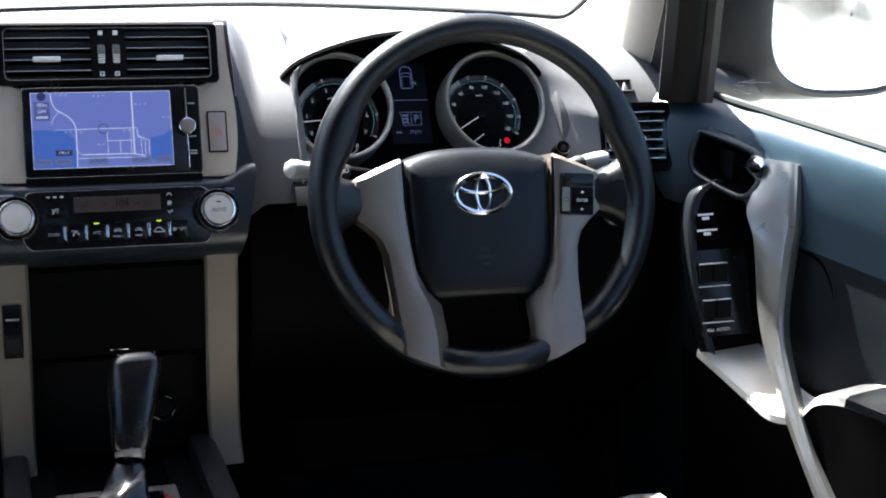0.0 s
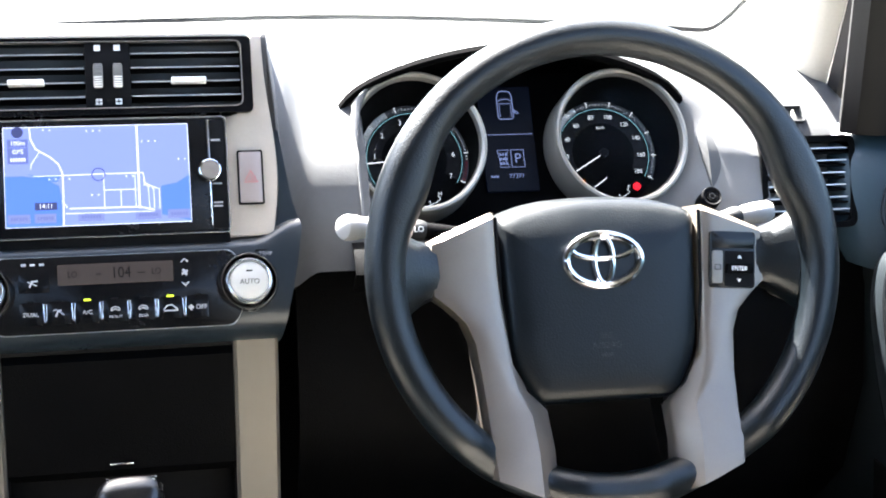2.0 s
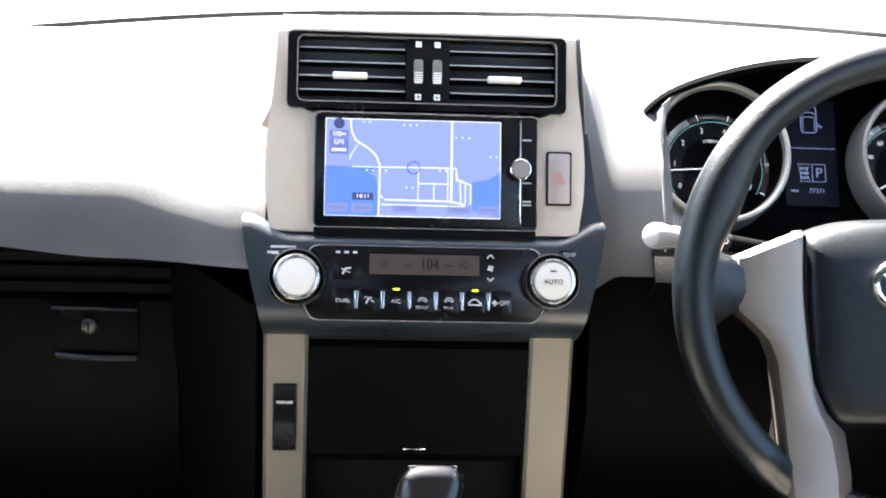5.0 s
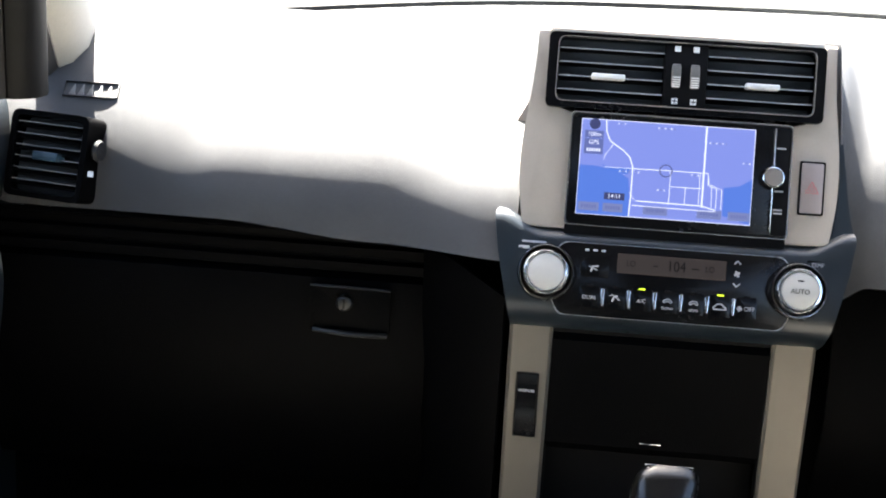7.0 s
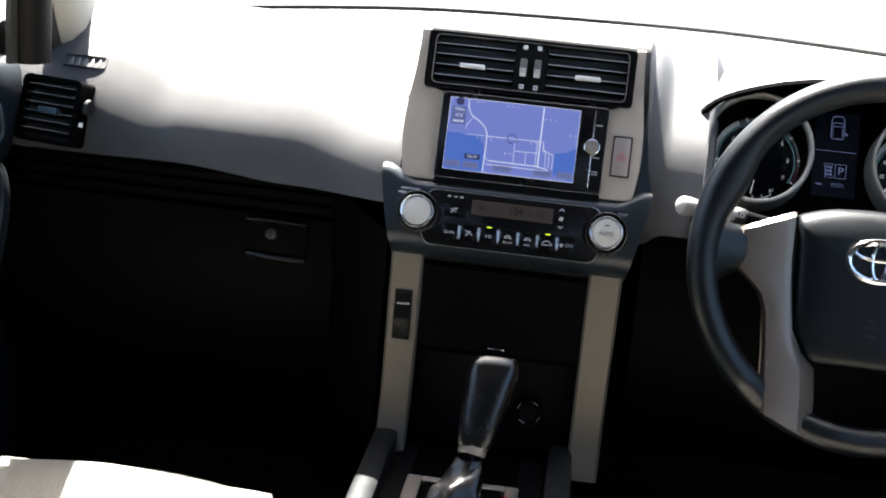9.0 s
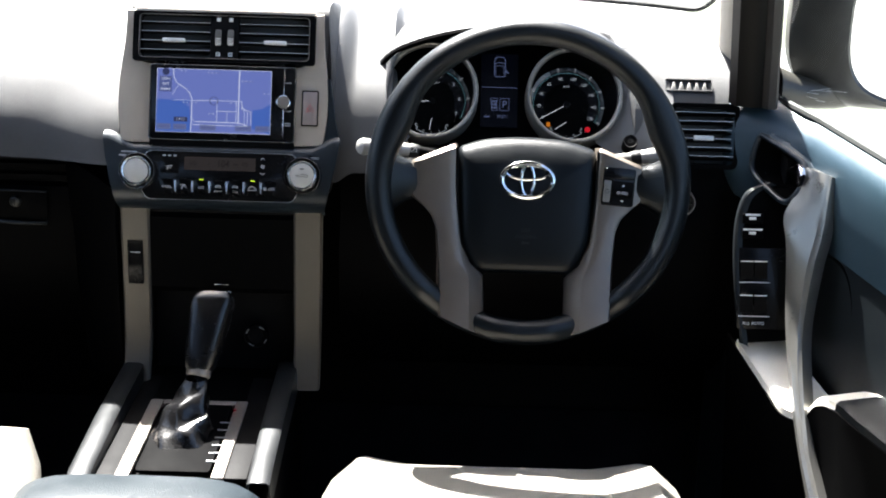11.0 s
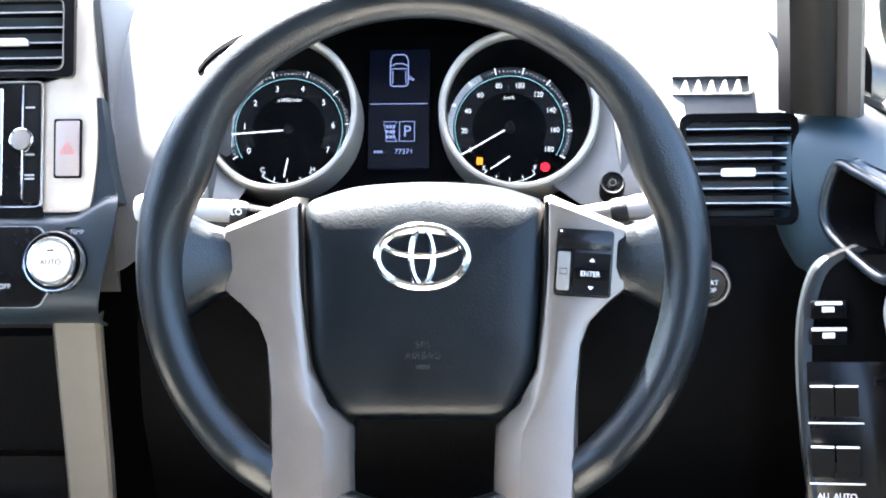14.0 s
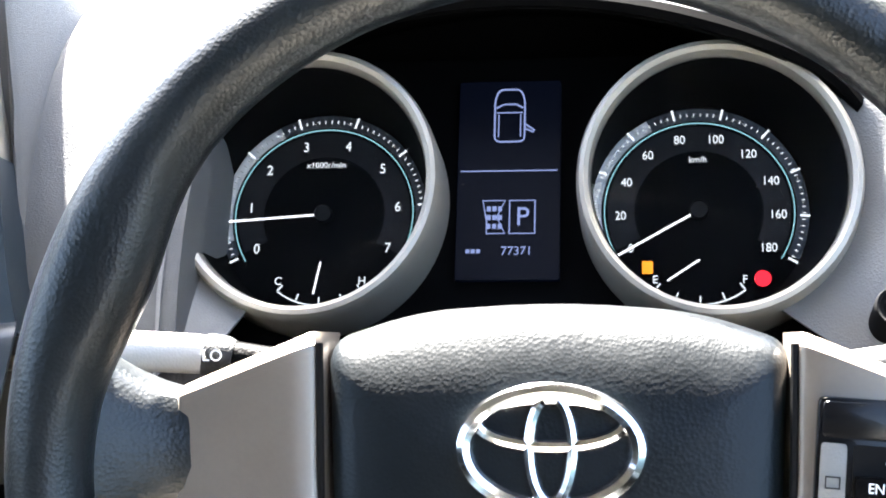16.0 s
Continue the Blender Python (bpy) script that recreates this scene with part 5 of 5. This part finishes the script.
# ---- doors ----
def door(sx):
    """Front door: padded top, handle bezel, silver pull, switch panel, armrest, window and outer mirror."""
    d = thing("door_1" if sx > 0 else "door_2", None, "front door standing ajar, dark blue padded top and silver pull" if sx > 0 else "closed front door, padded top coloured dark for shade, silver pull", "car door", kind="structure")

    def put(name, bm, mat, parent=d, label="", m=None):
        ob = part(name, bm, mat, parent, label)
        for v in ob.data.vertices:
            co = (m @ v.co) if m is not None else v.co
            v.co = Vector((co.x * sx + (.095 if sx < 0 else .004), co.y, co.z + .015))
        if sx < 0:
            ob.data.flip_normals()
        return ob

    def belt(y):
        f = min(1, max(0, (y - .96) / .08))
        if sx > 0:
            return .835 - .112 * (1 - max(y, .30)) + .008 * f * f * (3 - 2 * f)
        return .889 - .0934 * (y - .434) + .022 * f * f * (3 - 2 * f)

    def out_by(y):
        """How far the door stands out towards the rear."""
        t = min(1, max(0, (1.0 - y) / .2))
        f = min(1, max(0, (y - .95) / .09))
        if sx > 0:
            return .2975 * (1 - max(y, .30)) - .022 * f * f * (3 - 2 * f)
        return .021 * t * t * (3 - 2 * t) - .004 * f * f * (3 - 2 * f)

    ys = (1.16, 1.10, 1.06, 1.03, 1.0, .97, .95, .90, .85, .80, .70, .60, .40, .10, -.30)
    # handle recess outline
    corners = [(.735, .991, .785), (.742, .988, .805), (.752, .966, .803), (.768, .935, .796), (.783, .908, .786), (.783, .893, .770), (.772, .890, .748), (.762, .905, .734), (.748, .940, .741), (.737, .978, .751), (.733, .990, .765)]
    ring = smooth_path(corners + corners[:1], 5)[:-1]
    mid = sum(ring, Vector()) / len(ring)

    def in_recess(y, z):
        inside = False
        for p, q in zip(ring, ring[1:] + ring[:1]):
            p, q = mid + (p - mid) * 1.04, mid + (q - mid) * 1.04
            if (p.z > z) != (q.z > z) and y < p.y + (z - p.z) / (q.z - p.z) * (q.y - p.y):
                inside = not inside
        return inside

    rows = []
    for y in [1.16 - .006 * k for k in range(61)] + list(ys[10:]):
        B = belt(y)
        o = out_by(y)
        f = min(1, max(0, (.96 - y) / .06)) if sx > 0 else 0
        lean = .014 * f * f * (3 - 2 * f)
        n = min(1, max(0, (y - .985) / .05)) if sx > 0 else 0
        nose = .014 * n * n * (3 - 2 * n)
        sec = [(.803 + o, y, B), (.795 + o, y, B + .004), (.782 + o, y, B), (.766 + o + lean * .3 - nose * .6, y, B - .012), (.756 + o + lean * .7 - nose, y, B - .032), (.751 + o + lean - nose, y, B - .060), (.752 + o + lean - nose, y, B - .088), (.758 + o + lean * .8 - nose, y, B - .115), (.770 + o - nose, y, B - .138)]
        rows.append(smooth_path(sec, 3))
    panel = loft(rows)
    bmesh.ops.delete(panel, geom=[fc for fc in panel.faces if in_recess(fc.calc_center_median().y, fc.calc_center_median().z)], context="FACES")
    # left door takes the darker plastic: its shade is painted in
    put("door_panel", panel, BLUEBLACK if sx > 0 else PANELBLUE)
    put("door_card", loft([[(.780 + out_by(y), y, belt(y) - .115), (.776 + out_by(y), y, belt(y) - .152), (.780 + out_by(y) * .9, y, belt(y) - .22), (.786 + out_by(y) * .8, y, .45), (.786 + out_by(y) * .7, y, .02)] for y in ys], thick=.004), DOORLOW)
    put("belt_seal", sweep([(.797 + out_by(y), y, belt(y) + .006) for y in (1.08, 1.0, .95, .9, .85, .8, .6, .2, -.3)], .006, 8), RUBBER)
    put("handle_bezel", sweep(ring, .0042, 10, closed=True), PANELBLUE)
    out = [mid + (p - mid) * 1.10 + Vector((.022, 0, 0)) for p in ring]
    put("bezel_skirt", loft([ring, [mid + (p - mid) * 1.05 + Vector((.006, 0, 0)) for p in ring], out], close=True), BLUEBLACK)
    deep = [mid + (p - mid) * .84 + Vector((.036, 0, 0)) for p in ring]
    well = loft([ring, [mid + (p - mid) * .93 + Vector((.020, 0, 0)) for p in ring], deep], close=True)
    well.faces.new(well.verts[-len(deep):])
    put("bezel_well", well, DIALBLACK)
    put("inner_handle", loft([[Vector((.778 + .006 * math.cos(b), y + .016, .770 + h * math.sin(b))) for b in [2 * math.pi * k / 12 for k in range(12)]] for y, h in ((.925, .004), (.918, .012), (.895, .017), (.872, .016), (.866, .008))], close=True), CHROME, d, "bright inner door handle")
    # switch panel, standing steeply
    SP = tilted((.728, .918, .642), 19) @ Matrix.Rotation(radians(-14), 4, "Y")
    pan = put("switch_panel", prism(rounded([(-.011, -.108), (.075, -.100), (.075, .095), (.03, .112), (-.004, .100), (-.016, .076), (-.0215, .035), (-.0195, -.04)], .008), -.05, .0, .003), DIALBLACK, m=SP)
    rim = smooth_path([Vector(p) for p in ((-.011, -.108, 0), (-.0195, -.04, 0), (-.0215, .035, 0), (-.016, .076, 0), (-.004, .100, 0), (.022, .112, 0))], 5)
    put("panel_edge", loft([[SP @ (p + Vector(d)) for p in rim] for d in ((.010, -.004, .0005), (.003, -.001, .0022), (-.0005, 0, .0005), (-.003, .001, -.006), (-.004, .002, -.030))]), DOORLOW, d, "satin dark flank of the switch panel")
    if sx > 0:
        put("switch_plate", prism(rect(-.018, .050, -.088, .022, .004), 0, .0015, .0005), PIANO, pan, m=SP)
        for y0 in (-.054, -.008):
            for x0 in (-.013, .0055):
                put("window_switch", loft([[(x0 + dx, y0 + yy, zz) for yy, zz in ((-.012, .003), (0, .007), (.011, .011), (.0125, .004))] for dx in (0, .008, .017)], thick=.002), BLACK, d, m=SP)
                put("switch_line", box(x0, x0 + .017, y0 + .0105, y0 + .0120, .0110, .0118, 0), WHITEMARK, d, m=SP)
            put("switch_line", box(-.015, .026, y0 - .0175, y0 - .0163, .0015, .0026, 0), WHITEMARK, d, m=SP)
        lettering("ALL AUTO", .0062, WHITEMARK, d, 0, 0, 0).matrix_basis = Matrix.Translation((.004, 0, .015)) @ SP @ Matrix.Translation((.005, -.0805, .0018))
        for y0, w in ((.042, .026), (.062, .020)):
            put("lock_switch", box(-.012, .016, y0 - .007, y0 + .007, .0, .006, .0015), DASHLOW, d, m=SP)
            put("switch_mark", box(.002 - w / 2, .002 + w / 2, y0 + .0035, y0 + .006, .006, .0066, 0), WHITEMARK, d, m=SP)
            put("switch_mark", box(-.003, .006, y0 - .002, y0 + .002, .006, .0066, 0), WHITEMARK, d, m=SP)
    else:
        put("window_switch", loft([[(dx, yy, zz) for yy, zz in ((-.016, .003), (0, .008), (.016, .010), (.018, .002))] for dx in (-.012, .0, .016)], thick=.002), BLACK, d, m=SP)
        put("switch_mark", box(-.006, .010, -.001, .002, .0088, .0094, 0), WHITEMARK, d, m=SP)
    # armrest pad, dipping behind the switch panel
    ends = ((.898, .716, .532), (.862, .729, .511), (.825, .738, .495), (.77, .741, .497), (.70, .735, .512), (.60, .723, .527), (.45, .71, .535), (.2, .70, .54), (-.25, .70, .54))
    if sx > 0:
        ends = ((.914, .718, .536), (.87, .733, .517), (.83, .748, .499), (.797, .760, .486), (.770, .779, .490), (.745, .790, .520), (.70, .800, .533), (.64, .81, .535), (.45, .85, .535), (.2, .86, .54), (-.25, .86, .54))
    cut = 6
    if sx > 0:
        ends = [(p.x, p.y, p.z) for p in smooth_path([Vector(p) for p in ends], 5)]
        cut = 6 * 5 + 1
    # pale vinyl ends with the sun patch; the dark plastic paints the shaded remainder
    for stretch, mat, say in ((ends[:cut], ARMVINYL if sx > 0 else DOORLOW, "padded vinyl armrest"), (ends[cut - 1:], DOORLOW, "rear stretch of the armrest coloured dark for shade")):
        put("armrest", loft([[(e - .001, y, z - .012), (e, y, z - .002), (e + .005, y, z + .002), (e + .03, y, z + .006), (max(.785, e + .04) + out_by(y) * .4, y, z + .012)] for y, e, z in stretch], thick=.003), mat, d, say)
    put("lower_panel", loft([[(e + .001, y, z - .011), (e + .003, y, z - .05), (e + .008, y, .40), (e + .014, y, .30), (e + .03, y, .02)] for y, e, z in [(.94, .712, .545)] + list(ends)], thick=.004), DASHLOW)
    # shallow black dish on the card paints the shaded hollow behind the pull
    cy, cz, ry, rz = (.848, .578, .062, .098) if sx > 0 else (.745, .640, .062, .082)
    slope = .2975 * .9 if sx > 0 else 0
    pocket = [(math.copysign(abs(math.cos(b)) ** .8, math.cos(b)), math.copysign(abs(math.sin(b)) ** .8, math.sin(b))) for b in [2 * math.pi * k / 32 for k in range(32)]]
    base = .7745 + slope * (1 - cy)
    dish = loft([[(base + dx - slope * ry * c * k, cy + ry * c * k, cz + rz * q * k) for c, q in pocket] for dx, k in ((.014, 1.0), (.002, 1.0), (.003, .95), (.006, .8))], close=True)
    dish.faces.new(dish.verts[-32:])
    put("pull_shade", dish, DIALBLACK, d, "shallow black dish painting the shade behind the pull")
    # silver pull: bright front face, darker flank, ridge between
    L = smooth_path([(.783, .902, .783), (.771, .890, .750), (.757, .881, .720), (.759, .862, .685), (.764, .844, .585), (.766, .800, .515), (.771, .745, .447), (.779, .70, .39)], 8)
    M = smooth_path([(.802, .856, .785), (.796, .846, .747), (.789, .836, .707), (.780, .828, .665), (.774, .814, .585), (.773, .777, .515), (.778, .732, .447), (.790, .69, .39)], 8)
    R = smooth_path([(.810, .850, .782), (.807, .841, .745), (.803, .833, .705), (.795, .826, .665), (.786, .816, .585), (.784, .776, .515), (.787, .730, .447), (.800, .688, .39)], 8)
    if sx < 0:
        for path in (L, M, R):
            for q in path:
                q.x, q.y = q.x - .028, q.y - .03
    back = Vector((.016, .016, -.002))
    rows = []
    for a, b, c in zip(L, M, R):
        rows.append([a + back, a + Vector((.002, .004, 0)), a, a.lerp(b, .5) + Vector((-.0025, -.003, .001)), b.lerp(a, .12), b, b.lerp(c, .12), b.lerp(c, .55) + Vector((-.001, -.003, 0)), c, c + back * .6])
    bm = loft(rows, close=True)
    bm.verts.ensure_lookup_table()
    bm.faces.new(bm.verts[:10]), bm.faces.new(bm.verts[-10:])
    put("pull_handle", bm, PULLM, d, "satin silver door pull")
    # window and mirror
    pane = put("pane", loft([[(.797 + out_by(y), y, belt(y) + .004), (.785 + out_by(y), y, 1.05), (.750 + out_by(y) * .8, y, 1.22), (.69 + out_by(y) * .5, y, 1.39)] for y in (1.02, .9, .8, .6, .2, -.3)]), SIDEGLASS)
    put("door_skin", loft([[(.83 + out_by(y), y, belt(y) - .03), (.92 + out_by(y), y, .7), (.93 + out_by(y), y, .3), (.90 + out_by(y), y, -.1)] for y in (1.35, 1.0, .6, .3, 0, -.4)], thick=.004), BODY)
    mir = thing("door_mirror", None, "dark door mirror housing with a large glass", "door mirror", group="door mirrors")
    hs = []
    MM = Matrix.Translation((.938, 1.062, .952)) @ Matrix.Rotation(radians(1 if sx > 0 else -3), 4, "Z")
    def oval(w, h, y, power, cx=0.0):
        return [Vector((cx + w * math.copysign(abs(math.cos(b)) ** power, math.cos(b)), y, h * math.copysign(abs(math.sin(b)) ** power, math.sin(b)))) for b in [2 * math.pi * k / 48 for k in range(48)]]

    for w, h, y, cx in ((.122, .103, -.030, .046), (.126, .107, -.036, .045), (.131, .112, -.034, .038), (.142, .116, -.018, .018), (.152, .120, .010, 0), (.150, .118, .04, 0), (.132, .104, .08, 0), (.08, .065, .115, 0), (.02, .015, .125, 0)):
        hs.append(oval(w, h, y, .66, cx))
    put("housing", loft(hs, close=True), HOUSING, mir, m=MM)
    put("glass", loft([oval(.1225, .1035, -.028, .66, .046), oval(.05, .042, -.0285, .66, .046), oval(.002, .002, -.0285, .66, .046)], close=True), MIRROR, mir, "clear mirror glass", m=MM)
    put("foot", loft([[Vector((x, cy + ry * math.cos(b), cz + rz * math.copysign(abs(math.sin(b)) ** .7, math.sin(b)))) for b in [2 * math.pi * k / 16 for k in range(16)]] for x, cy, ry, cz, rz in ((.772, 1.055, .038, .862, .030), (.80, 1.060, .036, .856, .023), (.83, 1.068, .034, .853, .022), (.86, 1.078, .034, .856, .026), (.89, 1.09, .034, .866, .034))], close=True), HOUSING, mir)
    if sx > 0:
        random.seed(4)
        for k in range(6):
            a = Vector((.80 + random.random() * .04, 1.026 + random.random() * .004, .846 + random.random() * .022))
            put("scratch", sweep([a, a + Vector((.012 + random.random() * .02, .0, (random.random() - .4) * .01))], .0004, 4), GREYMARK, mir)
    return d


door(1), door(-1)
